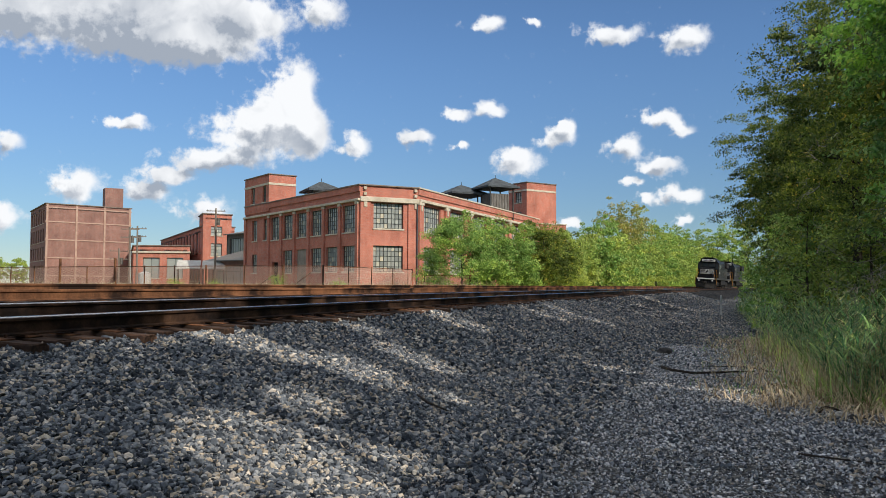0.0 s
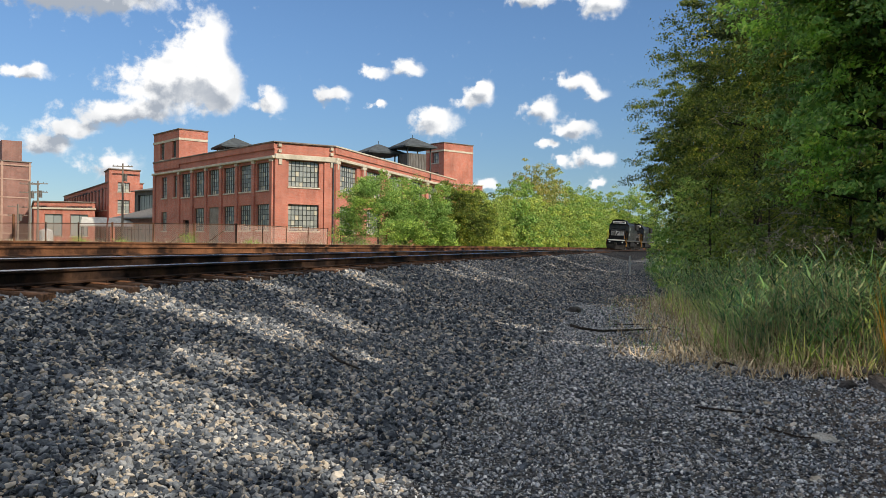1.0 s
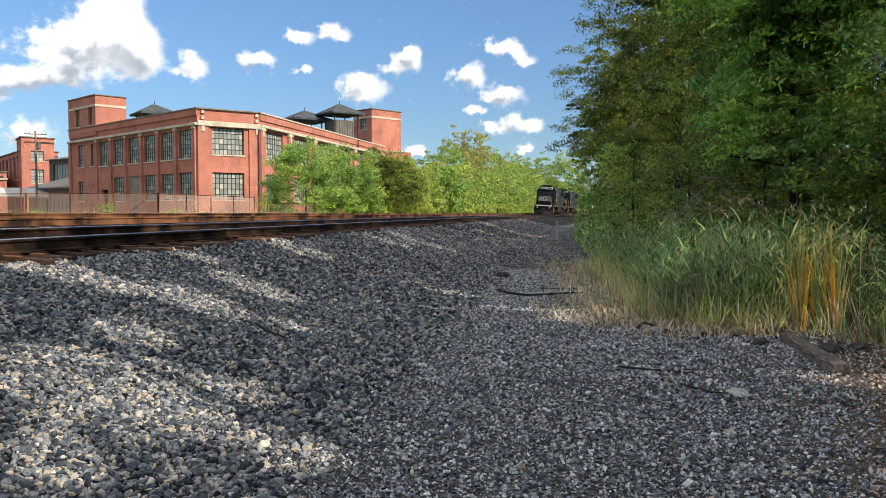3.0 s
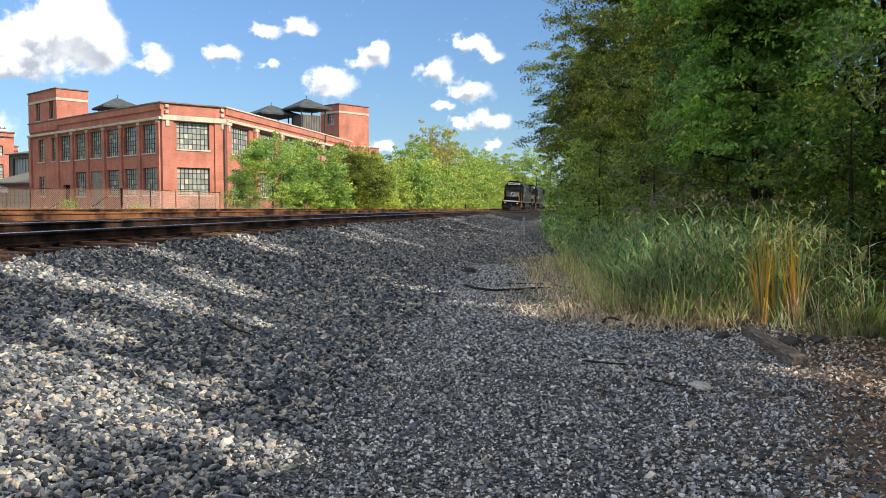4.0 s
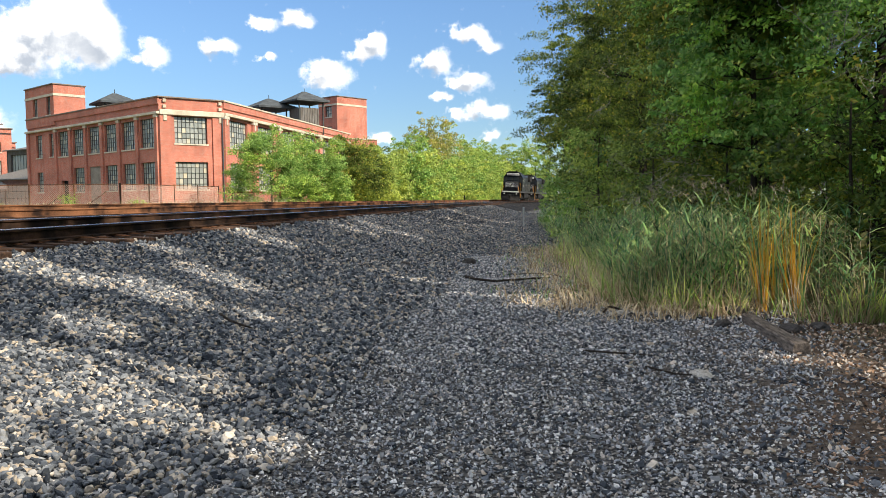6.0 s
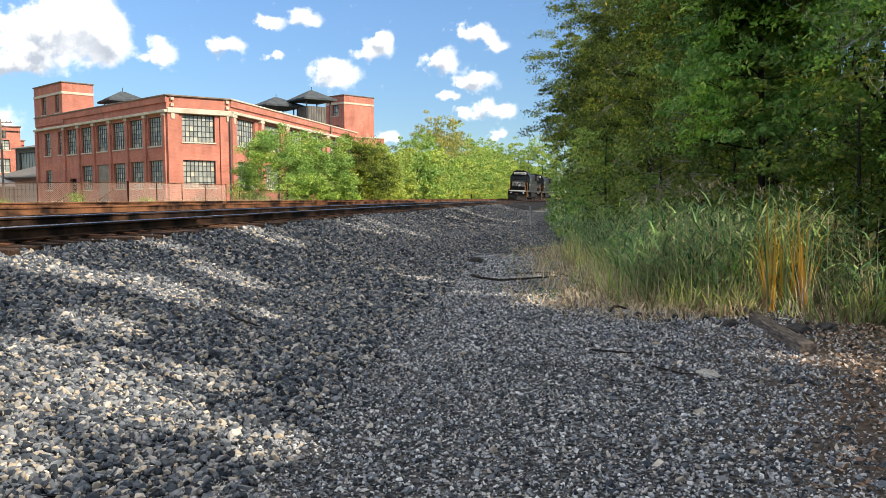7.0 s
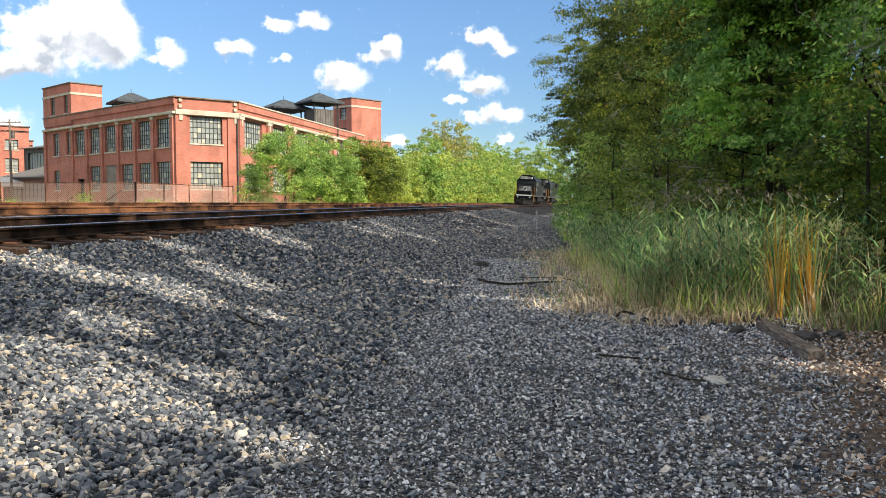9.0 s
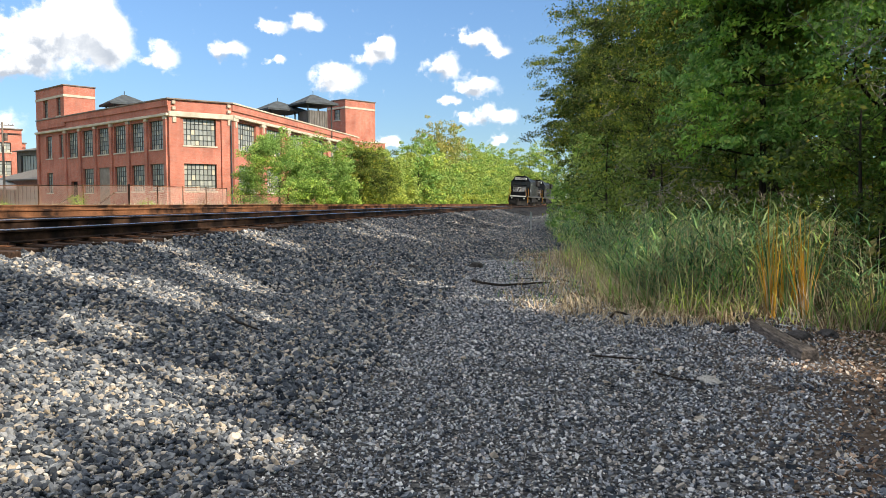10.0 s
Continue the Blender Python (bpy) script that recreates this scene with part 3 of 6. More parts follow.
railway_track("main railway track with shiny rails on dark ties", 0.0, 1.30, 1.385, M["rail_shade"], M["rail_head"], 5)
railway_track("rusty second railway track behind the main one", -4.3, 1.52, 1.62, M["rail_rust"], M["rail_rust"], 6)


# ---------------------------------------------------------------- factory
def wall_geo(length, z0, z1, openings, thick=0.4):
    """A wall along +x with its outer face at y = 0, with rectangular openings (s0, s1, za, zb) through it."""
    xs = sorted({0.0, length, *[o[0] for o in openings], *[o[1] for o in openings]})
    g = Geo()
    for a, b in zip(xs[:-1], xs[1:]):
        mid = (a + b) / 2
        holes = sorted((o[2], o[3]) for o in openings if o[0] < mid < o[1])
        z = z0
        for za, zb in holes + [(z1, z1)]:
            if za > z + 1e-6:
                g.box(a, b, 0, thick, z, za)
            z = max(z, zb)
    return g


def sash(parent, s0, s1, za, zb, cols, rows, rng, vents=True):
    """A steel window in an opening of a wall: frame with bars, panes, stone sill."""
    w = part("window", frame_geo(s0, s1, za, zb, cols, rows), M["steel_frame"], parent, "steel sash window with many small panes")
    g = Geo()
    dx, dz = (s1 - s0) / cols, (zb - za) / rows
    for i in range(cols):
        for j in range(rows):
            t1, t2 = rng.uniform(-.012, .012), rng.uniform(-.012, .012)
            x0, x1, a, b = s0 + i * dx, s0 + (i + 1) * dx, za + j * dz, za + (j + 1) * dz
            g.add([(x0, 0.27 + t1, a), (x1, 0.27 + t2, a), (x1, 0.27 - t1, b), (x0, 0.27 - t2, b)], [(0, 1, 2, 3)])
    part("pane", g, M["pane"], w, "panes of old glass with a painted pale sky reflection, some replaced")
    part("window_sill", Geo().bevel_box(s0 - 0.1, s1 + 0.1, -0.08, 0.2, za - 0.14, za - 0.002, 0.01), M["limestone"], w, "cream stone sill")
    return w


def frame_geo(s0, s1, za, zb, cols, rows, y0=0.22, y1=0.256):
    """A welded lattice of bars: one piece, with its openings between the bars."""
    def cuts(a, b, n, edge, bar):
        out = [a + .003]
        for i in range(n):
            out.append((a + (b - a) * i / n) + (edge if i == 0 else bar))
            out.append((a + (b - a) * (i + 1) / n) - (edge if i == n - 1 else bar))
        return out + [b - .003]
    xs, zs = cuts(s0, s1, cols, 0.05, 0.024), cuts(za, zb, rows, 0.05, 0.022)
    g = Geo()
    nx, nz = len(xs), len(zs)
    vs = [(x, y, z) for y in (y0, y1) for z in zs for x in xs]
    def solid(i, j):
        return 0 <= i < nx - 1 and 0 <= j < nz - 1 and (i % 2 == 0 or j % 2 == 0)
    fs = []
    q = nx * nz
    for j in range(nz - 1):
        for i in range(nx - 1):
            if not solid(i, j):
                continue
            a, b, c, d = j * nx + i, j * nx + i + 1, (j + 1) * nx + i + 1, (j + 1) * nx + i
            fs += [(a, b, c, d), (q + d, q + c, q + b, q + a)]
            for di, dj, e, f in ((0, -1, a, b), (1, 0, b, c), (0, 1, c, d), (-1, 0, d, a)):
                if not solid(i + di, j + dj):
                    fs.append((e, q + e, q + f, f))
    return g.add(vs, fs)


def wall_pose(p, q):
    """The pose that lays a wall's +x along p to q, with its outer face to the right-hand side."""
    d = Vector((q[0] - p[0], q[1] - p[1], 0))
    return pose(p[0], p[1], 0, 0, 0, math.degrees(math.atan2(d.y, d.x))), d.length


BASE, TOP = 0.8, 11.6
C0, C1, C2, C3 = (-48.1, 98.6), (-25.7, 78.0), (-20.7, 82.0), (-12.3, 124.5)


def factory():
    rng = random.Random(11)
    b = thing("factory_building", "two-storey red brick factory with stone bands and steel windows", "factory")

    # long side, in the shade
    m, L = wall_pose(C0, C1)
    bay = 3.7
    tops = []
    first = L - 6 * bay - 0.4
    for k in range(6):
        s = first + k * bay
        tops.append((s + 0.5, s + bay - 0.5))
    ops, sashes = [], []
    for k, (a, c) in enumerate(tops):
        sashes.append((a, c, 7.0, 9.75, 6, 6))
        if k == 0:
            ops.append((a + 0.5, c - 0.5, BASE, 4.3))
        elif k == 2:
            ops.append((a, c, BASE, 5.6))
        else:
            sashes.append((a, c, 3.0, 5.6, 6, 5))
    sashes += [(2.35, 4.0, 7.1, 9.7, 3, 6), (6.0, 7.1, 7.1, 9.7, 2, 6), (2.35, 4.0, 3.1, 5.4, 3, 5)]
    ops += [s[:4] for s in sashes]
    w = part("wall", wall_geo(L, BASE, TOP, ops), M["brick"], b, "red brick wall with pilasters", m)
    for s in sashes:
        sash(w, *s, rng)
    a, c = tops[0]
    part("door", Geo().box(a + 0.5, c - 0.5, 0.3, 0.36, BASE, 4.3), M["black_inside"], w, "dark entrance door")
    a, c = tops[2]
    part("door", Geo().box(a, c, 0.12, 0.2, BASE, 5.6).box(a + .02, c - .02, 0.1, 0.12, 2.6, 2.66), M["door_beige"], w, "beige sheet loading door")
    for k in range(7):
        s = min(first + k * bay, L - 0.27)
        part("pilaster", Geo().box(s - 0.26, s + 0.26, -0.2, 0.0, BASE, 9.75), M["brick"], w)
        part("capital", Geo().bevel_box(s - 0.3, s + 0.3, -0.25, -0.002, 9.75, 10.05, 0.02), M["limestone"], w, "weathered stone capital")
    part("pilaster", Geo().box(0.0, 0.6, -0.2, 0.0, BASE, 10.05), M["brick"], w)
    part("cornice", Geo().bevel_box(-0.1, L + 0.2, -0.34, -0.002, 10.05, 10.3, 0.03), M["limestone"], w, "stone cornice band")
    part("coping", Geo().bevel_box(-0.1, L + 0.25, -0.22, 0.5, TOP, TOP + 0.14, 0.02), M["coping"], w, "stone coping")
    part("frieze", Geo().box(0.0, L + 0.1, -0.14, -0.002, 11.0, TOP), M["brick"], w)

    # short end, in full sun
    m, L = wall_pose(C1, C2)
    s0, s1 = 1.47, 4.75
    end = [(s0, s1, 7.35, 9.95, 8, 5), (s0, s1, 2.96, 5.6, 8, 5)]
    w = part("wall", wall_geo(L, BASE, TOP, [e[:4] for e in end]), M["brick"], b, "sunlit brick end wall", m)
    for e in end:
        sash(w, *e, rng)
    for s in (0.02, L - 1.15):
        part("pilaster", Geo().box(s, s + 1.12, -0.16, 0.0, BASE, 10.0), M["brick"], w)
    for s in (0.35, L - 0.5):
        part("stone_block", Geo().bevel_box(s, s + 0.36, -0.26, -0.16, 9.45, 10.0, 0.02), M["limestone"], w, "stone ornament")
        part("stone_block", Geo().bevel_box(s, s + 0.32, -0.22, -0.002, 10.65, 10.95, 0.02), M["limestone"], w, "stone ornament")
        part("stone_block", Geo().bevel_box(s, s + 0.32, -0.22, -0.002, 11.2, 11.5, 0.02), M["limestone"], w, "stone ornament")
    part("cornice", Geo().bevel_box(0.0, L, -0.32, -0.002, 10.0, 10.5, 0.04), M["limestone"], w, "stone cornice band")
    part("coping", Geo().bevel_box(-0.1, L + 0.1, -0.22, 0.5, TOP, TOP + 0.14, 0.02), M["coping"], w, "stone coping")
    part("downpipe", Geo().tube([(L - 0.2, -0.28, BASE), (L - 0.2, -0.28, 9.95)], 0.07, 8), M["roof"], w, "dark iron downpipe")

    # long side along the tracks
    m, L = wall_pose(C2, C3)
    n = 6
    step = L / n
    ops = []
    for k in range(n):
        for za, zb in ((7.2, 9.95), (2.96, 5.6)):
            ops.append((k * step + 1.35, (k + 1) * step - 1.4, za, zb, 8, 5))
    w = part("wall", wall_geo(L, BASE, TOP, [o[:4] for o in ops]), M["brick"], b, "sunlit brick wall along the tracks", m)
    for o in ops:
        sash(w, *o, rng)
    for k in range(n + 1):
        s = min(max(k * step, 0.35), L - 0.35)
        part("pilaster", Geo().box(s - 0.5, s + 0.5, -0.28, 0.0, BASE, 9.9), M["brick"], w)
        part("capital", Geo().bevel_box(s - 0.55, s + 0.55, -0.36, -0.002, 9.9, 10.2, 0.02), M["limestone"], w, "stone capital")
        part("stone_block", Geo().bevel_box(s - 0.16, s + 0.16, -0.34, -0.28, 9.3, 9.9, 0.02), M["limestone"], w, "stone ornament")
    part("cornice", Geo().bevel_box(0.0, L, -0.4, -0.002, 10.2, 10.5, 0.04), M["limestone"], w, "stone cornice band")
    part("coping", Geo().bevel_box(-0.1, L + 0.2, -0.24, 0.5, TOP, TOP + 0.16, 0.02), M["limestone"], w, "stone coping")
    part("frieze", Geo().box(0.0, L, -0.14, -0.002, 10.95, TOP), M["brick"], w)

    # flat roof and back walls
    poly = [C1, C2, C3, (-14, 140), (-38, 110.5), C0]
    g = Geo().extrude([(x * 0.998, y * 1.003) for x, y in poly], 10.3, 10.6, "z")
    part("roof", g, M["roof"], b, "flat grey roof")
    for p, q in ((C3, (-14, 140)), ((-14, 140), (-38, 110.5)), ((-38, 110.5), C0)):
        m, L = wall_pose(p, q)
        part("wall", wall_geo(L, BASE, TOP, []), M["brick"], b, "plain brick back wall", m)

    # tower on the long side
    ux, uy = (C1[0] - C0[0]) / 30.43, (C1[1] - C0[1]) / 30.43
    nx, ny = -uy, ux
    corner = (C0[0] + ux * 7.82 + uy * 0.12, C0[1] + uy * 7.82 - ux * 0.12)
    tower(b, rng, (corner[0] - ux * 7.8, corner[1] - uy * 7.8), corner, 3.6, 10.6, 15.15,
          [(2.1, 3.4, 11.85, 13.9, 3, 5), (5.8, 6.9, 11.85, 13.9, 3, 5)])
    # tower at the far end
    k = (-13.96, 122.0)
    tower(b, rng, (k[0] - 0.736 * 4.2, k[1] + 0.677 * 4.2), k, 5.95, BASE, 17.1, [(1.5, 3.0, 14.2, 15.8, 3, 3), (1.5, 3.0, 11.6, 12.8, 3, 2)], (0.78, 0.625))
    m, L = wall_pose((-12.9, 122.6), (-8.4, 126.3))
    part("wall", Geo().box(0, L, 0, 2.0, BASE, 10.9), M["brick"], b, "brick wing below the tower", m)
    w = part("cornice", Geo().bevel_box(-.1, L + .1, -0.15, 2.1, 10.9, 11.05, 0.02).bevel_box(-.05, L + .05, -0.12, -.002, 9.5, 9.75, 0.02), M["limestone"], b, "stone cornice band", m)

    # roof shelters with hipped roofs on posts
    for x, y, half, eave, peak, body in ((-37.6, 98.5, 2.3, 13.6, 14.75, 0), (-22.2, 113.0, 2.9, 14.45, 15.75, 0),
                                         (-17.2, 112.0, 2.5, 15.2, 16.5, 1)):
        m = pose(x, y, 0, 0, 0, 38)
        s = part("roof_shelter", Geo().add([(-half, -half, eave), (half, -half, eave), (half, half, eave), (-half, half, eave),
                 (-half, -half, eave - 0.22), (half, -half, eave - 0.22), (half, half, eave - 0.22), (-half, half, eave - 0.22), (-.25, 0, peak), (.25, 0, peak)],
                 [(0, 1, 9, 8), (1, 2, 9), (2, 3, 8, 9), (3, 0, 8), (0, 4, 5, 1), (1, 5, 6, 2), (2, 6, 7, 3), (3, 7, 4, 0), (7, 6, 5, 4)]),
                 M["roof"], b, "dark hipped shelter roof", m)
        for i in (-1, 1):
            for j in (-1, 1):
                part("post", Geo().box(i * half * .72 - .07, i * half * .72 + .07, j * half * .72 - .07, j * half * .72 + .07, 10.6, eave - 0.22), M["steel_frame"], s)
        part("finial", Geo().tube([(0, 0, peak - .05), (0, 0, peak + 0.45)], 0.04, 6), M["steel_frame"], s)
        if body:
            rib = [(-1.4, 1.4), (-1.4, -1.4)]
            for q in range(11):
                rib += [(-1.4 + q * .25 + .04, -1.4), (-1.4 + q * .25 + .06, -1.45), (-1.4 + q * .25 + .17, -1.45), (-1.4 + q * .25 + .19, -1.4)]
            g = Geo().extrude(rib + [(1.4, -1.4), (1.4, 1.4)], 10.6, 14.2, "z")
            part("penthouse", g, M["corrugated"], s, "ribbed grey sheet-metal penthouse")
        else:
            part("curb", Geo().box(-half * .6, half * .6, -half * .6, half * .6, 10.6, 11.7), M["corrugated"], s)
    return b


def tower(b, rng, p, q, depth, z0, z1, windows, side=None):
    """A square brick tower with its windowed face from p to q and a blind face of the given width beyond q."""
    m, L = wall_pose(p, q)
    w = part("tower", wall_geo(L, z0, z1, [o[:4] for o in windows]), M["brick"], b, "red brick roof tower", m)
    for o in windows:
        sash(w, *o, rng)
    part("tower_side", Geo().box(L - 0.4, L, 0.402, depth, z0, z1), M["brick"], w)
    part("tower_side", Geo().box(0, 0.4, 0.402, depth, z0, z1), M["brick"], w)
    part("tower_side", Geo().box(0.402, L - .402, depth - 0.4, depth, z0, z1), M["brick"], w)
    part("tower_roof", Geo().box(0.3, L - 0.3, 0.3, depth - 0.3, z1 - 0.3, z1 - 0.1), M["roof"], w)
    part("band", Geo().box(-0.06, L + 0.06, -0.06, -0.002, z1 - 1.25, z1 - 0.98).box(L + .002, L + .06, -0.002, depth, z1 - 1.25, z1 - 0.98), M["limestone"], w, "stone band")
    g = Geo().bevel_box(-0.12, L + 0.12, -0.12, 0.5, z1, z1 + 0.13, 0.02).bevel_box(L - 0.5, L + 0.12, 0.5, depth + .1, z1, z1 + 0.13, 0.02).bevel_box(-.12, 0.5, 0.5, depth + .1, z1, z1 + .13, 0.02)
    part("coping", g, M["coping"], w, "dark stone coping")
    return w


factory()


# ---------------------------------------------------------------- vegetation
SHADE_STEP = (sun_dir.x / sun_dir.z, sun_dir.y / sun_dir.z)
# gaps in the canopy, by the place on the ground that the sun reaches through them: x, y, half width, half length
GAPS = [(-2.85, 6.1, 0.8, 1.05), (-2.2, 5.75, 0.5, 0.75), (-3.25, 6.2, 0.5, 0.6), (-1.8, 6.4, 0.28, 0.55), (-0.95, 5.1, 0.28, 0.5),
        (-3.6, 9.95, 0.45, 1.1), (-3.4, 7.75, 0.35, 0.6), (-3.4, 11.9, 0.45, 1.1), (-1.9, 28.5, 0.5, 1.8), (-3.0, 25.5, 0.5, 1.2),
        (-2.1, 9.7, 0.15, 0.4), (1.95, 12.25, 0.22, 0.45), (0.0, 15.5, 0.25, 0.7), (-2.25, 4.4, 0.2, 0.5),
        (1.1, 13.6, 0.2, 0.6), (-4.7, 9.8, 0.3, 0.6), (-4.6, 18.0, 0.6, 1.5), (-10.0, 16.0, 1.0, 2.0),
        (3.1, 12.6, 0.7, 1.6), (3.5, 15.8, 0.5, 1.6), (4.3, 10.6, 0.4, 1.0), (4.6, 20.0, 0.6, 1.6), (3.9, 7.6, 0.3, 0.6), (4.4, 6.6, 0.3, 0.6),
        (-6.2, 10.2, 0.5, 1.2), (-5.3, 13.5, 0.35, 0.8)]


def sun_gap(p):
    """True where a leaf would stand in one of the gaps through which the sun falls."""
    gx = p[:, 0] - (p[:, 2] - 0.3) * SHADE_STEP[0]
    gy = p[:, 1] - (p[:, 2] - 0.3) * SHADE_STEP[1]
    out = np.zeros(len(p), bool)
    for x, y, a, b in GAPS:
        dx, dy = gx - x, gy - y
        k = (dx * SHADE_STEP[0] + dy * SHADE_STEP[1]) / math.hypot(*SHADE_STEP)
        s = (dx * SHADE_STEP[1] - dy * SHADE_STEP[0]) / math.hypot(*SHADE_STEP)
        out |= (k / (b + 0.12)) ** 2 + (s / (a + 0.12)) ** 2 < 1
    return out


def leaf_mesh(name, centres, size, mat, rng, facing=None, spread=0.8):
    """One kite-shaped, folded leaf at each centre, turned roughly to the way that it faces."""
    n = len(centres)
    nrm = rng.normal(size=(n, 3)) * spread
    if facing is not None:
        nrm += facing
    nrm[:, 2] += 0.45
    nrm /= np.linalg.norm(nrm, axis=1)[:, None]
    d = np.cross(nrm, rng.normal(size=(n, 3)))
    d /= np.linalg.norm(d, axis=1)[:, None]
    s = np.cross(nrm, d)
    L = size * rng.uniform(0.6, 1.3, (n, 1))
    w = L * 0.26
    v = np.empty((n, 4, 3))
    v[:, 0] = centres - d * L * 0.5
    v[:, 1] = centres + s * w - nrm * w * 0.3
    v[:, 2] = centres + d * L * 0.5 - nrm * w * 0.3
    v[:, 3] = centres - s * w - nrm * w * 0.3
    return raw_mesh(name, v.reshape(-1, 3), np.arange(4 * n).reshape(n, 4), mat, True)


def limb(g, p, d, length, r, rng, bend=0.25, steps=5, sides=4):
    pts = [Vector(p)]
    d = Vector(d).normalized()
    for _ in range(steps):
        d = (d + Vector((rng.normal(), rng.normal(), rng.normal() * 0.6 + 0.12)) * bend * 0.4).normalized()
        pts.append(pts[-1] + d * length / steps)
    g.tube(pts, r, sides, r * 0.35)
    return pts, d


def bough_leaves(height, radius, low, boughs, per, seed, rng):
    """Leaves on separate drooping boughs round an egg-shaped crown, with open dark spaces between them."""
    zc, zh = (height + low) / 2, (height - low) / 2
    v = rng.normal(size=(boughs, 3))
    v /= np.linalg.norm(v, axis=1)[:, None]
    uneven = np.array([0.96 + 0.3 * noise.noise(Vector(a * 1.6) + Vector((seed, 0, 0))) for a in v])
    k = uneven * rng.uniform(0.45, 1.0, boughs) ** 0.4
    tip = np.stack([v[:, 0] * radius * k, v[:, 1] * radius * k, zc + v[:, 2] * zh * k], 1)
    out = v * np.array([1, 1, 0.35])
    out /= np.linalg.norm(out, axis=1)[:, None]
    side = np.cross(out, np.array([0, 0, 1.0]))
    side /= np.linalg.norm(side, axis=1)[:, None] + 1e-6
    long = rng.uniform(0.55, 1.4, boughs) * (0.55 + radius * 0.16)
    # sprays of leaves along each bough, a little way apart from each other
    sprays = 11
    a = rng.uniform(-1, 1, (boughs, sprays))
    b = rng.uniform(-1, 1, (boughs, sprays)) * (1 - 0.55 * np.clip(a, 0, 1))
    centre = (tip[:, None] + out[:, None] * (a * long[:, None])[:, :, None] + side[:, None] * (b * long[:, None] * 0.75)[:, :, None])
    centre[:, :, 2] += rng.normal(size=(boughs, sprays)) * 0.12 - 0.22 * long[:, None] * (np.clip(a, 0, 1) ** 2 * 1.6 + b * b)
    each = max(1, per // sprays)
    off = rng.normal(size=(boughs, sprays, each, 3)) * np.array([0.15, 0.15, 0.055]) * long[:, None, None, None]
    off[..., 2] -= 0.5 * (off[..., 0] ** 2 + off[..., 1] ** 2) / long[:, None, None]
    leaves = (centre[:, :, None] + off).reshape(-1, 3)
    facing = (off / long[:, None, None, None] * np.array([2.2, 2.2, 1.5]) + out[:, None, None] * 0.75 + np.array([0, 0, 0.4])).reshape(-1, 3)
    ok = leaves[:, 2] > 0.15
    return leaves[ok], facing[ok]


def tree_parts(name, height, radius, low, clumps, per, leaf, mat, seed, trunk_r=0.2, lean=(0, 0), dense=False, boughs=0):
    """Trunk with limbs and a crown of leaf clumps round the limbs' ends; returns trunk geometry and leaf centres."""
    rng = np.random.default_rng(seed)
    g = Geo()
    top = Vector((lean[0], lean[1], height * 0.86))
    pts = [Vector((0, 0, -0.1)) + (top * t + Vector((math.sin(t * 5 + seed), math.cos(t * 4 + seed), 0)) * 0.12 * height / 10 * t) for t in np.linspace(0, 1, 8)]
    g.tube(pts, trunk_r, 8, trunk_r * 0.2)
    ends = []
    for k in range(16):
        t = rng.uniform(0.18, 0.95)
        i = min(6, int(t * 7))
        p = pts[i].lerp(pts[i + 1], t * 7 - i)
        a = rng.uniform(0, 2 * math.pi)
        L = radius * rng.uniform(0.6, 0.95) * (1 - 0.45 * t)
        q, d = limb(g, p, (math.cos(a), math.sin(a), rng.uniform(0.0, 0.7)), L, trunk_r * 0.34 * (1.1 - t), rng)
        ends += q[2:]
        for _ in range(2):
            q2, _ = limb(g, q[3], (d.x + rng.normal() * .7, d.y + rng.normal() * .7, d.z + rng.normal() * .5), L * 0.55, trunk_r * 0.12, rng)
            ends += q2[2:]
    if boughs:
        return (g, *bough_leaves(height, radius, low, boughs, clumps * per // boughs, seed, rng), rng)
    # clumps fill an egg-shaped crown with an uneven skin
    cs = []
    while len(cs) < clumps:
        v = rng.normal(size=3)
        v /= np.linalg.norm(v)
        r = rng.uniform(0.45, 1.0) ** 0.5
        n3 = noise.noise(Vector(v * 1.7) + Vector((seed, 0, 0)))
        n4 = noise.noise(Vector(v * 4.5) + Vector((0, seed, 0)))
        if not dense and n3 + 0.6 * n4 < -0.16 and rng.uniform() < 0.8:
            continue
        k = r * (0.88 + 0.42 * n3 + 0.25 * n4)
        zc, zh = (height + low) / 2, (height - low) / 2
        z = zc + v[2] * zh * k
        wide = radius * 1.06
        cs.append((v[0] * wide * k, v[1] * wide * k, z))
    cs = np.array(cs)
    if ends:
        e = np.array([tuple(p) for p in ends])
        pick = rng.integers(0, len(e), clumps // 5)
        cs[:len(pick)] = e[pick]
    size = rng.uniform(0.55, 1.3, clumps) * (0.32 + radius * 0.1)
    ball = rng.normal(size=(clumps, per, 3))
    ball /= np.linalg.norm(ball, axis=2)[:, :, None]
    off = ball * rng.uniform(0.35, 1.0, (clumps, per, 1)) ** 0.6 * np.array([1, 1, 0.55])
    off[:, :, 2] -= 0.25 * (off[:, :, 0] ** 2 + off[:, :, 1] ** 2)
    leaves = (cs[:, None] + off * size[:, None, None]).reshape(-1, 3)
    facing = off.reshape(-1, 3) * 1.1
    ok = leaves[:, 2] > 0.15
    return g, leaves[ok], facing[ok], rng


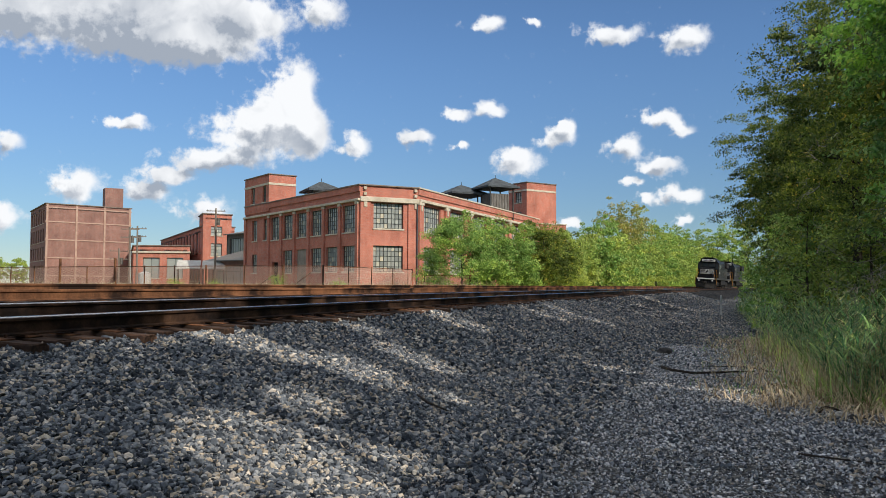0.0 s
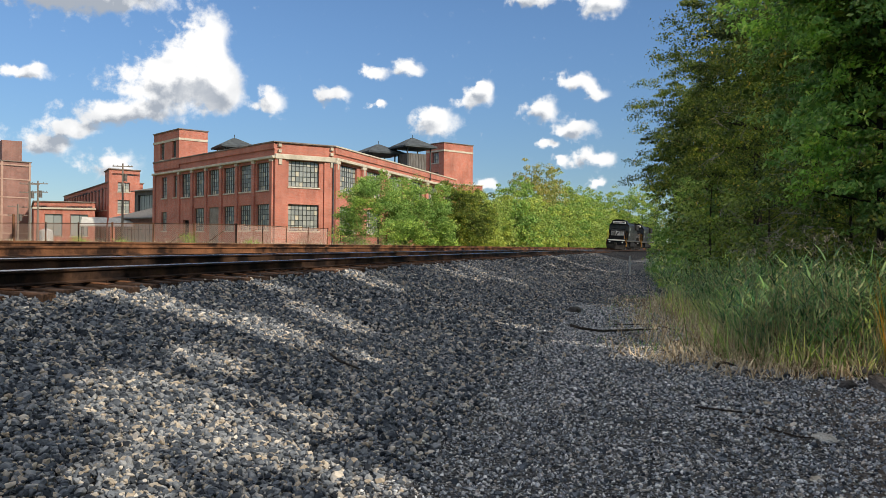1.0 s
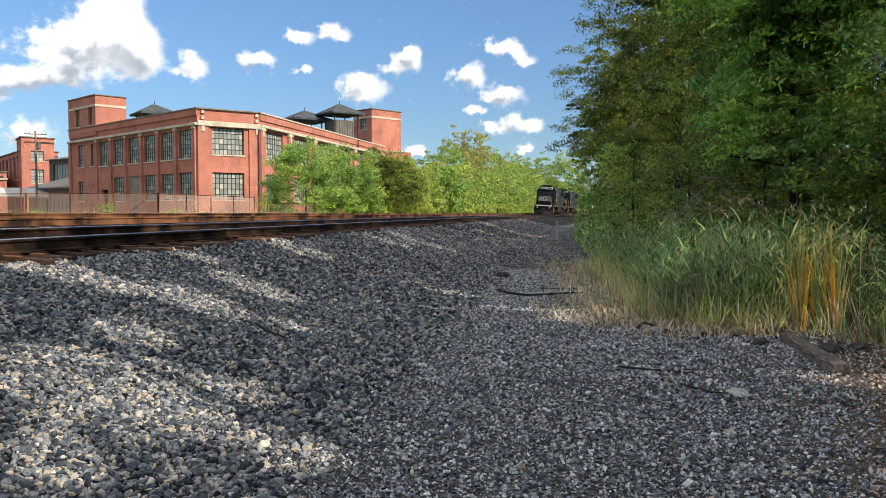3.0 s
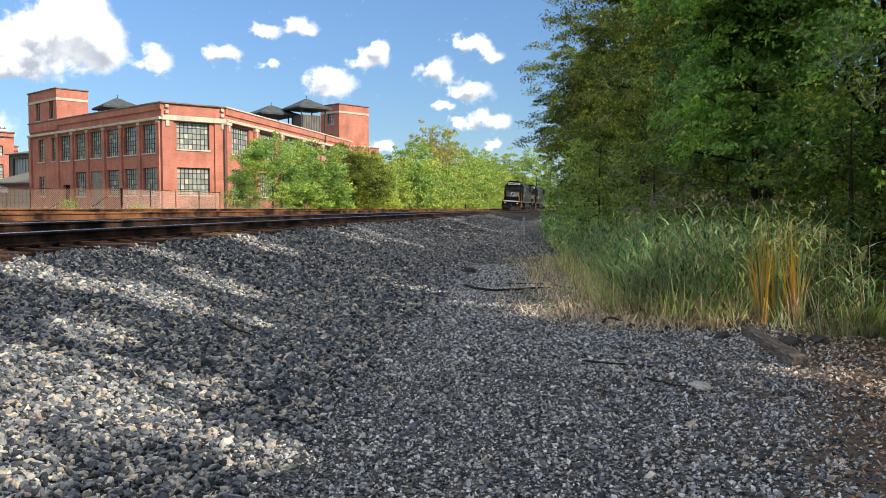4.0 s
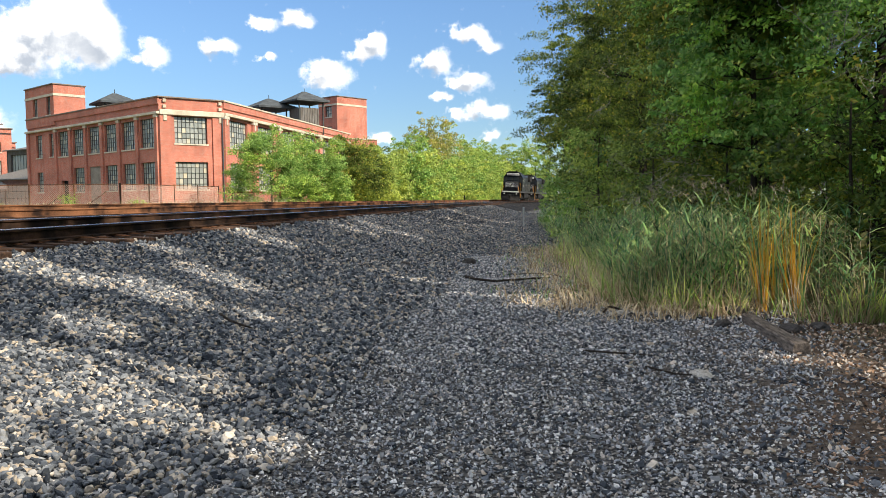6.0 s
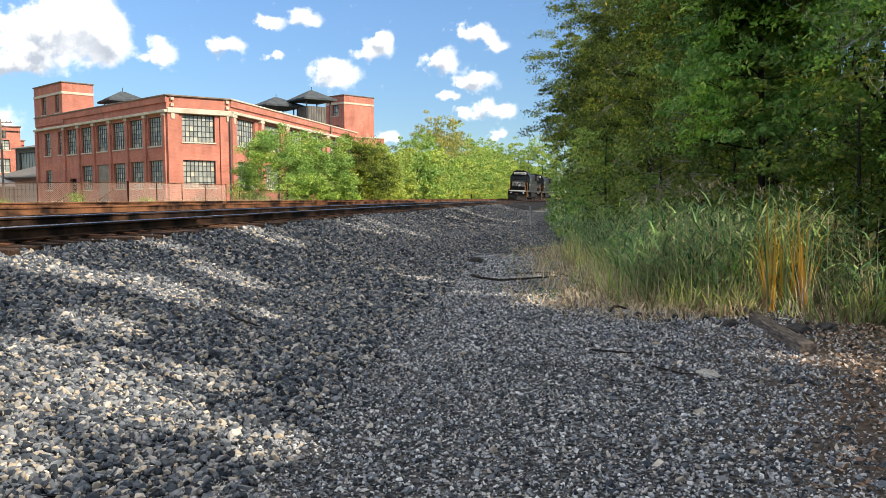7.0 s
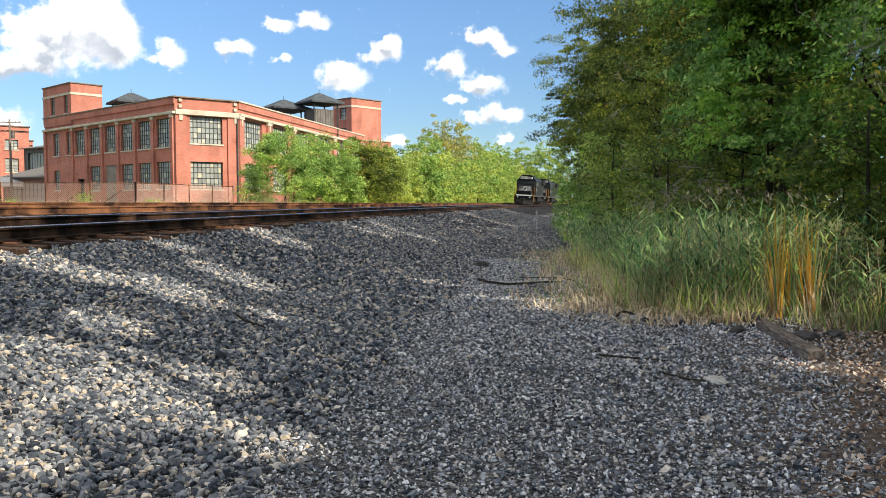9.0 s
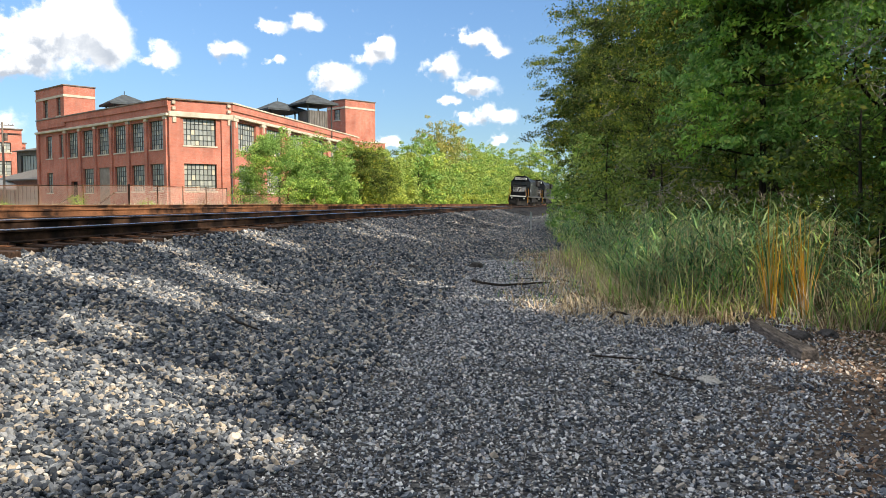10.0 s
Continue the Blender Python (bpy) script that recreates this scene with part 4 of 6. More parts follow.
def make_tree(name, label, x, y, height, radius, low, clumps, per, leaf, mat, seed, trunk_r=0.2, gaps=False, lean=(0, 0), dense=False, boughs=0):
    z = float(ground_z(x, y))
    g, leaves, facing, rng = tree_parts(name, height, radius, low, clumps, per, leaf, mat, seed, trunk_r, lean, dense, boughs)
    if gaps:
        world = leaves + np.array([x, y, z])
        ok = ~(sun_gap(world) & (rng.uniform(size=len(world)) < 0.995))
        leaves, facing = leaves[ok], facing[ok]
    t = thing(name, label, "tree" if "tree" in name else "bush", pose(x, y, z), "trees along the railway")
    part("trunk", g, M["bark"], t, "grey-brown trunk with limbs")
    part("crown", leaf_mesh("crown", leaves, leaf, mat, rng, facing, 0.45 if dense else 0.8), None, t, "leafy crown")
    # added core of larger leaves: blocks light, a dark backdrop to the boughs
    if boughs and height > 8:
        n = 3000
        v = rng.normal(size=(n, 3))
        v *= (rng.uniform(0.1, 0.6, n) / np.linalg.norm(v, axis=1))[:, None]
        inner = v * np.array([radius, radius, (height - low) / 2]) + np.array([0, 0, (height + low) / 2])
        if gaps:
            inner = inner[~sun_gap(inner + np.array([x, y, z]))]
        part("inner_foliage", leaf_mesh("inner_foliage", inner, 0.3, M["leaf_dark"], rng), None, t, "added inner leaves that block light behind the boughs")
    return t


# wood on the right of the track, behind the reeds and on beside the camera
WOOD_EDGE = [(9.3, 47.0, 12.6, 3.7, 3.2, "leaf_dark", 1), (13.2, 60.0, 14.0, 4.4, 2.6, "leaf_dark", 2), (9.7, 37.5, 15.5, 4.1, 2.2, "leaf_dark", 3),
             (9.4, 29.5, 15.0, 4.3, 1.4, "leaf_dark", 4), (9.4, 23.0, 14.5, 4.2, 1.0, "leaf_dark", 5), (9.6, 17.5, 14.0, 4.2, 0.8, "leaf_fresh", 6),
             (10.2, 12.0, 14.0, 4.2, 0.8, "leaf_fresh", 9), (9.6, 5.5, 15.0, 4.8, 1.5, "leaf_dark", 10), (9.4, -1.0, 15.5, 4.8, 1.5, "leaf_dark", 11),
             (9.8, -8.0, 15.5, 4.9, 1.5, "leaf_dark", 12), (9.5, -15.0, 15.5, 5.0, 1.5, "leaf_dark", 16)]
# rows behind the edge; the last four are unseen, added to shade the bank
WOOD_BACK = [(13.7, y, 17.0, 5.1, 1.5, "leaf_dark", 60 + k) for k, y in enumerate((33.0, 22.0, 11.5, 3.0, -6.0))] + [(15.6, 44.0, 15.0, 4.6, 1.5, "leaf_dark", 66), (17.5, 54.0, 15.0, 4.6, 1.5, "leaf_dark", 67), (19.5, 64.0, 15.0, 4.6, 1.5, "leaf_dark", 68), (24.0, 78.0, 15.0, 4.8, 1.5, "leaf_dark", 69)]
# hidden trees further on, added to shade the far track and fill
WOOD_FAR = [(17.0 + 5.0 * k, 73.0 + 13.5 * k, 14.0, 4.8, 1.0, "leaf_dark", 17 + k) for k in range(3)]
WOOD_EDGE.append((6.7, 17.0, 11.0, 2.3, 2.2, "leaf_fresh", 21))
for x, y, h, r, low, mat, seed in WOOD_EDGE + WOOD_BACK + WOOD_FAR:
    seen = y > 10 and x < 13
    make_tree("deciduous_tree", "tall shaded broadleaf tree with dense dark green leaves" if mat == "leaf_dark" else "broadleaf tree with fresh green leaves beside the reeds",
              x, y, h, r, low, 420 if seen else 230, 150 if seen else (15 if x > 13 and 5 < y < 40 else 60), (0.115 if mat == "leaf_fresh" else 0.085 if y < 26 else 0.115) if seen else 0.37, M[mat], seed, 0.22 if r > 3 else 0.09, gaps=True, boughs=(130 if seen else 0))
# undergrowth at the wood's foot; the last shrub is unseen, added to shade the gravel
for k, (x, y, h, r) in enumerate([(8.4, 48, 3.2, 1.8), (7.4, 38, 3.4, 1.9), (6.4, 30, 4.0, 2.0), (6.2, 23, 4.2, 2.3), (6.5, 18, 4.0, 2.2), (7.2, 14, 3.8, 2.2), (8.0, 10.8, 3.6, 2.1), (11.0, 58, 4.0, 2.4), (14, 72, 7, 3.5), (13.2, 14, 6, 3.2), (12.4, 19.5, 6, 3.2), (12.6, 26, 6, 3.2), (12.8, 33, 6, 3.2), (13, 41, 6, 3.2), (14, 50, 6, 3.2), (17.5, 17, 6, 4), (18, 24, 6.5, 4.5), (19, 33, 6.5, 4.5), (15, 9.5, 6, 3.6), (20, 43, 7, 4.5), (8.2, 5.0, 5.5, 2.4)]):
    make_tree("shrub", "dense shrub at the edge of the wood behind the reeds", x, y, h, r, 0.2, 70 if k < 9 else 60, 120 if k < 9 else 55, (0.1 if y < 30 else 0.14) if k < 9 else 0.3,
              M[["leaf_dark", "leaf_mid"][k in (0, 2)]], 40 + k, 0.06, gaps=True, boughs=(34 if k < 9 else 0))
make_tree("shrub", "yellow-green shrub lit at the edge of the wood", 5.0, 24.5, 4.2, 0.9, 0.6, 30, 80, 0.12, M["leaf_light"], 71, 0.05)


def bare_branches():
    """Dead, leafless branches that hang out of the wood's edge."""
    rng = np.random.default_rng(9)
    t = thing("dead_branches", "bare grey dead twigs at the wood's edge", "branches", kind="stuff")
    g = Geo()
    for x, y, z, n in ((6.9, 12.2, 4.9, 12), (6.7, 12.8, 3.9, 10), (6.0, 17.5, 2.3, 16), (5.4, 18.5, 2.0, 14), (5.5, 24, 5.2, 10), (5.9, 20, 2.8, 12), (5.2, 23, 2.4, 12)):
        for k in range(n):
            p = (x + rng.normal() * .3, y + rng.normal() * .7, z + rng.normal() * .45)
            q, d = limb(g, p, (-.7 + rng.normal() * .6, rng.normal() * .8, rng.normal() * .6 - .55), rng.uniform(.5, 1.3), 0.008, rng, 0.9, 8, 3)
            for _ in range(3):
                limb(g, q[3], (d.x + rng.normal() * .8, d.y + rng.normal() * .8, d.z + rng.normal() * .8 - .2), rng.uniform(.25, .6), 0.004, rng, 0.8, 5, 3)
    part("twigs", g, M["dead_twig"], t)


bare_branches()

# sunlit belt of bushes and young trees on the far side of the tracks
BELT = [(-14.5, 74.0, 7.4, 4.6, "leaf_mid", 1), (-11.0, 77.0, 6.8, 3.8, "leaf_mid", 2)]
rng_b = random.Random(8)
y = 83.0
for k in range(19):                   # the front row follows the curve of the tracks
    r = 3.4 + 0.13 * k
    BELT.append((float(track_x(y)) - 7.0 - r * 1.1 + rng_b.uniform(-1, 1), y, 6.6 + 0.28 * k + rng_b.uniform(-.5, .7), r,
                 "leaf_dark" if k == 0 else ("leaf_light" if k % 3 else "leaf_mid"), 3 + k))
    y += 7.0 + 0.22 * k
y = 126.0
for k in range(8):                    # taller trees behind, two of them turning yellow
    r = 4.6 + 0.25 * k
    BELT.append((float(track_x(y)) - 13.0 - r, y, (10.0, 12.0, 16.5, 17.0, 15.0)[min(k, 4)] + rng_b.uniform(-.7, .7), r, "leaf_yellow" if k in (2, 3) else ("leaf_light", "leaf_mid")[k % 2], 30 + k))
    y += 12.0
for k in range(7):                    # the wood that closes the view where the tracks turn away
    a = radians(2.4 + 0.95 * k)
    BELT.append((205 * math.sin(a), 205 * math.cos(a), 15.5 + rng_b.uniform(-1.5, 1.5), 6.0, ("leaf_mid", "leaf_light")[k % 2], 50 + k))
for x, y, h, r, mat, seed in BELT:
    near = y < 92
    make_tree("deciduous_tree", {"leaf_mid": "sunlit leafy green bush beside the tracks", "leaf_light": "sunlit light green young tree", "leaf_dark": "deep green bush in the belt of bushes",
              "leaf_yellow": "tall tree with thinning yellow-green leaves"}[mat], x, y, h, r, -h * 0.35 if h < 12.5 or y > 200 else 1.0,
              480 if near else (190 if mat != "leaf_yellow" else 170), 100 if near else 50, 0.17 if near else 0.34, M[mat], 100 + seed, 0.12, dense=True)


# ---------------------------------------------------------------- reeds and grasses
def ribbons(name, base, direction, length, width, bend, mat, segs=4):
    """Narrow leaves that rise from base along direction and arch over by their own weight (numpy arrays)."""
    n = len(base)
    side = np.cross(direction, np.array([0.0, 0.0, 1.0]) + 1e-3)
    side /= np.linalg.norm(side, axis=1)[:, None] + 1e-9
    v = np.empty((n, segs + 1, 2, 3))
    for k in range(segs + 1):
        t = k / segs
        c = base + direction * (length * t)[:, None]
        flat = direction * np.array([1, 1, 0])
        c = c + flat * (length * bend * t * t)[:, None]
        c[:, 2] -= length * bend * t * t * 0.9
        w = (width * (1 - t ** 1.5) + 0.0008)[:, None] * side
        v[:, k, 0], v[:, k, 1] = c - w, c + w
    i = np.arange(n * (segs + 1) * 2).reshape(n, segs + 1, 2)
    f = np.stack([i[:, :-1, 0], i[:, :-1, 1], i[:, 1:, 1], i[:, 1:, 0]], -1).reshape(-1, 4)
    return raw_mesh(name, v.reshape(-1, 3), f, mat)


REED_Y, REED_X = [8.8, 9.6, 10.8, 11.7, 12.6, 14.2, 17.6, 22, 27, 50, 80], [6.8, 5.3, 4.1, 3.2, 2.95, 3.2, 3.6, 3.8, 4.3, 6.6, 11.4]


def reed_stand():
    rng = np.random.default_rng(21)
    n = 4700
    y = 8.7 + (62 - 8.7) * rng.uniform(0, 1, n) ** 2.0
    depth = rng.uniform(0, 1, n) ** 1.2
    wob = np.array([noise.noise(Vector((a * 0.7, 0, 0))) for a in y])
    x = np.interp(y, REED_Y, REED_X) + depth * 3.2 + wob * 0.35
    clear = (np.hypot(x - 4.45, y - 10.6) > 0.55) & (np.hypot(x - 4.85, y - 10.45) > 0.5)
    clear &= (y > 12.0) | (x < 5.4)
    x, y, depth, wob = x[clear], y[clear], depth[clear], wob[clear]
    n = len(x)
    z = ground_z(x, y)
    h = rng.uniform(1.2, 1.78, n) * np.clip(0.55 + depth * 2.2, 0.5, 1.0) * (1 + 0.12 * wob)
    base = np.stack([x, y, z], 1)
    lean = rng.normal(size=(n, 2)) * 0.17 + np.array([-0.05, -0.03])
    up = np.concatenate([lean, np.ones((n, 1))], 1)
    up /= np.linalg.norm(up, axis=1)[:, None]
    t = thing("reeds", "tall green reeds with arching leaves at the edge of the gravel", "reeds", kind="stuff")
    part("stems", ribbons("stems", base, up, h * 0.92, np.full(n, 0.005), np.full(n, 0.08), M["straw"]), None, t, "thin reed stems")
    k = 8
    b = np.repeat(base, k, 0)
    u = np.repeat(up, k, 0)
    hh = np.repeat(h, k)
    at = np.tile(np.linspace(0.1, 0.8, k), n) + rng.uniform(-.07, .07, n * k)
    a = rng.uniform(0, 2 * np.pi, n * k)
    d = np.stack([np.cos(a), np.sin(a), rng.uniform(0.3, 1.7, n * k)], 1)
    d /= np.linalg.norm(d, axis=1)[:, None]
    part("reed_leaves", ribbons("reed_leaves", b + u * (hh * at)[:, None], d, rng.uniform(0.24, 0.55, n * k), rng.uniform(0.007, 0.0145, n * k), rng.uniform(0.1, 0.85, n * k), M["reed"]), None, t, "arching green reed leaves")
    # seed heads on the tallest stems
    pick = np.where((h > 1.6) & (rng.uniform(size=n) < 0.16))[0]
    kk = 14
    pb = np.repeat(base[pick] + up[pick] * (h[pick] * 0.9)[:, None], kk, 0)
    m = len(pb)
    pb = pb + np.stack([rng.normal(size=m) * .02, rng.normal(size=m) * .02, rng.uniform(0, .2, m)], 1)
    d = np.stack([rng.normal(size=m) * .5 - .3, rng.normal(size=m) * .5, rng.uniform(0.2, 1.2, m)], 1)
    d /= np.linalg.norm(d, axis=1)[:, None]
    part("seed_heads", ribbons("seed_heads", pb, d, rng.uniform(.08, .2, m), np.full(m, .006), rng.uniform(.2, .8, m), M["plume"], 2), None, t, "pale feathery seed heads")


def grass_band(name, label, mat, n, seed, y0, y1, inset, spread, h0, h1, power=1.6, bend=(0.1, 0.7), width=(0.003, 0.007)):
    rng = np.random.default_rng(seed)
    y = y0 + (y1 - y0) * rng.uniform(0, 1, n) ** power
    clump = np.array([noise.noise(Vector((a * 1.9, seed, 0))) for a in y])
    x = np.interp(y, REED_Y, REED_X) + inset + rng.normal(size=n) * spread + clump * 0.2
    keep = (np.hypot(x - 4.6, y - 10.4) > 0.6) | (rng.uniform(size=n) < 0.2)
    x, y, clump = x[keep], y[keep], clump[keep]
    n = len(x)
    base = np.stack([x, y, ground_z(x, y) - 0.01], 1)
    d = np.stack([rng.normal(size=n) * .35, rng.normal(size=n) * .35, np.ones(n)], 1)
    d /= np.linalg.norm(d, axis=1)[:, None]
    t = thing(name, label, "grass", kind="stuff")
    part("blades", ribbons("blades", base, d, rng.uniform(h0, h1, n) * (1 + 0.5 * clump), rng.uniform(*width, n), rng.uniform(*bend, n), mat), None, t)


reed_stand()
grass_band("short_grass", "short yellow-green grass in front of the reeds", M["grass_light"], 2600, 31, 9.6, 25, 0.05, 0.3, 0.2, 0.95, width=(0.004, 0.011))
grass_band("dry_grass", "dry straw-coloured stalks at the foot of the reeds", M["straw"], 3400, 32, 9.6, 25, 0.05, 0.35, 0.15, 0.85, width=(0.004, 0.008))
grass_band("fallen_straw", "flattened dead stalks lying on the gravel", M["straw"], 2200, 33, 10.5, 26, -0.7, 0.6, 0.2, 0.8, 1.3, (0.9, 1.0), (0.005, 0.01))
grass_band("sprouting_grass", "thin tufts of grass growing through the gravel", M["reed"], 1000, 34, 13, 28, -0.8, 0.6, 0.08, 0.28, 1.2, width=(0.004, 0.008))


def ochre_clump(x, y, n, h, seed):
    rng = np.random.default_rng(seed)
    t = thing("cattail_clump", "tall clump of ochre-yellow cattail leaves among green reeds", "cattail", pose(x, y, float(ground_z(x, y))), "cattail clumps")
    for nm, mat, cnt, lo, hi, lab in (("leaves", M["ochre"], n, 0.8, 1.0, "ochre-yellow upright leaves"), ("green_leaves", M["reed"], n // 3, 0.7, 1.15, "green upright leaves"), ("dead_leaves", M["straw"], n, 0.3, 0.62, "withered brown lower leaves")):
        base = np.stack([rng.normal(size=cnt) * .045, rng.normal(size=cnt) * .045, np.zeros(cnt)], 1)
        d = np.stack([rng.normal(size=cnt) * .11 - .05, rng.normal(size=cnt) * .11, np.ones(cnt)], 1)
        d /= np.linalg.norm(d, axis=1)[:, None]
        part(nm, ribbons(nm, base, d, h * rng.uniform(lo, hi, cnt), rng.uniform(.006, .012, cnt), rng.uniform(0, .5, cnt) ** 1.5, mat, 5), None, t, lab)


ochre_clump(4.42, 10.9, 24, 1.72, 1)
ochre_clump(4.82, 10.75, 30, 1.62, 2)
ochre_clump(4.62, 10.95, 12, 1.2, 3)


# ---------------------------------------------------------------- ballast and gravel
def stones(name, label, centres, size, mat, rng, flat=0.62, small=False, tilt=0.2):
    """Loose angular stones, each a crooked block of twelve triangles, a wedge of eight, or a rounder lump of twenty."""
    n = len(centres)
    cube = np.array([(-1, -1, -1), (1, -1, -1), (1, 1, -1), (-1, 1, -1), (-1, -1, 1), (1, -1, 1), (1, 1, 1), (-1, 1, 1)], float) * 0.5
    tri = np.array([(0, 2, 1), (0, 3, 2), (4, 5, 6), (4, 6, 7), (0, 1, 5), (0, 5, 4), (1, 2, 6), (1, 6, 5), (2, 3, 7), (2, 7, 6), (3, 0, 4), (3, 4, 7)])
    if small == "round":
        h = (1 + 5 ** 0.5) / 2
        cube = np.array([(-1, h, 0), (1, h, 0), (-1, -h, 0), (1, -h, 0), (0, -1, h), (0, 1, h), (0, -1, -h), (0, 1, -h), (h, 0, -1), (h, 0, 1), (-h, 0, -1), (-h, 0, 1)]) * 0.33
        tri = np.array([(0, 11, 5), (0, 5, 1), (0, 1, 7), (0, 7, 10), (0, 10, 11), (1, 5, 9), (5, 11, 4), (11, 10, 2), (10, 7, 6), (7, 1, 8),
                        (3, 9, 4), (3, 4, 2), (3, 2, 6), (3, 6, 8), (3, 8, 9), (4, 9, 5), (2, 4, 11), (6, 2, 10), (8, 6, 7), (9, 8, 1)])
    elif small:
        ang = np.arange(3) * 2 * np.pi / 3
        cube = np.concatenate([np.stack([np.cos(ang) * 0.6, np.sin(ang) * 0.6, 0 * ang + 0.5], 1), np.stack([np.cos(ang + np.pi / 3) * 0.7, np.sin(ang + np.pi / 3) * 0.7, 0 * ang - 0.5], 1)])
        tri = np.array([(0, 1, 2), (5, 4, 3), (0, 3, 1), (1, 3, 4), (1, 4, 2), (2, 4, 5), (2, 5, 0), (0, 5, 3)])
    c8 = len(cube)
    v = cube[None] + rng.uniform(-0.2, 0.2, (n, c8, 3)) * (0.85 if small == "round" else 1.0)
    v *= np.stack([rng.uniform(0.8, 1.35, n), rng.uniform(0.6, 1.0, n), rng.uniform(0.3, 0.62, n) * flat / 0.62], 1)[:, None]
    v *= size[:, None, None]
    turn = rng.uniform(0, np.pi, n)
    q = np.stack([np.cos(turn), rng.normal(size=n) * tilt, rng.normal(size=n) * tilt, np.sin(turn)], 1)
    q /= np.linalg.norm(q, axis=1)[:, None]
    w, a, b, c = q.T
    R = np.stack([1 - 2 * (b * b + c * c), 2 * (a * b - c * w), 2 * (a * c + b * w), 2 * (a * b + c * w), 1 - 2 * (a * a + c * c), 2 * (b * c - a * w),
                  2 * (a * c - b * w), 2 * (b * c + a * w), 1 - 2 * (a * a + b * b)], 1).reshape(n, 3, 3)
    v = np.einsum("nij,nkj->nki", R, v) + centres[:, None]
    f = (np.arange(n)[:, None, None] * c8 + tri[None]).reshape(-1, 3)
    ob = new(name, raw_mesh(name, v.reshape(-1, 3), f, mat, True))
    return tagged(ob, label, "gravel", kind="stuff")


def scatter_u(rng, n, u0, u1, y0, y1, power):
    u = rng.uniform(u0, u1, n)
    y = y0 + (y1 - y0) * rng.uniform(0, 1, n) ** power
    x = track_x(y) + u
    return u, x, y


def lay_ballast():
    rng = np.random.default_rng(51)

    # coarse ballast on the bank
    for count, y0, y1, shape in ((48000, 2.6, 6.5, "round"), (46000, 6.5, 12.0, True), (14000, -6.0, 2.6, True)):
        u, x, y = scatter_u(rng, count, 1.15, 6.0, y0, y1, 1.0)
        keep = (rng.uniform(size=len(u)) < np.clip((6.0 - u) / 1.5, 0, 1))
        x, y = x[keep], y[keep]
        s = (0.023 + 0.032 * rng.uniform(0, 1, len(x)) ** 1.8) * (1 + 0.012 * y)
        z = ground_z(x, y) + rng.uniform(-0.012, 0.035, len(x))
        stones("ballast", "coarse grey crushed-stone ballast on the railway bank", np.stack([x, y, z], 1), s, M["ballast"], rng, flat=0.75, small=shape, tilt=0.3)
    u, x, y = scatter_u(rng, 46000, 1.15, 6.2, 12.0, 36.0, 1.35)
    keep = rng.uniform(size=len(u)) < np.clip((6.2 - u) / 1.5, 0, 1)
    x, y = x[keep], y[keep]
    s = (0.034 + 0.03 * rng.uniform(0, 1, len(x)) ** 1.5) * (1 + 0.014 * y)
    z = ground_z(x, y) + rng.uniform(-0.02, 0.04, len(x))
    stones("ballast", "coarse grey crushed-stone ballast further along the bank", np.stack([x, y, z], 1), s, M["ballast"], rng, small=True, tilt=0.4)
    # between and beyond the rails
    u, x, y = scatter_u(rng, 8000, -6.8, 1.15, 2.0, 45.0, 1.2)
    z = ground_z(x, y) + rng.uniform(-0.02, 0.02, len(x))
    stones("track_ballast", "grey ballast between the ties", np.stack([x, y, z], 1), rng.uniform(0.05, 0.1, len(x)), M["ballast"], rng)
    # far bank
    u, x, y = scatter_u(rng, 15000, 1.2, 6.4, 33.0, 95.0, 1.3)
    z = ground_z(x, y) + rng.uniform(-0.02, 0.04, len(x))
    stones("far_ballast", "grey ballast on the bank far along the track", np.stack([x, y, z], 1), rng.uniform(0.05, 0.1, len(x)), M["ballast"], rng, small=True)
    # finer gravel on the flat ground
    u, x, y = scatter_u(rng, 136000, 4.3, 11.3, 3.2, 24.0, 1.7)
    keep = (rng.uniform(size=len(u)) < np.clip((u - 4.2) / 1.6, 0, 1))
    keep &= rng.uniform(size=len(u)) < np.clip((3.0 + (y - 4.6) * 0.36 - x) / 0.8, 0.3, 1)
    x, y = x[keep], y[keep]
    z = ground_z(x, y) + rng.uniform(-0.004, 0.012, len(x))
    stones("fine_gravel", "fine dark grey gravel on the flat ground", np.stack([x, y, z], 1), (0.010 + 0.023 * rng.uniform(0, 1, len(x)) ** 2.2) * (0.75 + 0.04 * y), M["gravel"], rng, small=True, tilt=0.35)
    u, x, y = scatter_u(rng, 16000, 5.0, 9.8, 23.0, 62.0, 1.3)
    keep = x < np.interp(y, REED_Y, REED_X) + 0.5
    x, y = x[keep], y[keep]
    z = ground_z(x, y) + rng.uniform(-0.01, 0.015, len(x))
    stones("fine_gravel", "fine dark grey gravel far along the track", np.stack([x, y, z], 1), rng.uniform(0.04, 0.075, len(x)), M["ballast"], rng, small=True, tilt=0.35)
    u, x, y = scatter_u(rng, 13000, 4.3, 11.3, -6.0, 3.2, 1.0)
    keep = rng.uniform(size=len(u)) < np.clip((u - 4.2) / 1.6, 0, 1)
    x, y = x[keep], y[keep]
    z = ground_z(x, y) + rng.uniform(-0.004, 0.012, len(x))
    stones("fine_gravel", "fine dark grey gravel on the flat ground", np.stack([x, y, z], 1), rng.uniform(0.012, 0.034, len(x)), M["gravel"], rng, small=True, tilt=0.35)
    # odd larger pale stones
    u, x, y = scatter_u(rng, 900, 4.6, 10.5, 2.6, 20.0, 1.5)
    z = ground_z(x, y) + 0.008
    stones("pale_stones", "scattered larger pale stones on the gravel", np.stack([x, y, z], 1), rng.uniform(0.03, 0.06, len(x)), M["ballast"], rng, tilt=0.3)


lay_ballast()


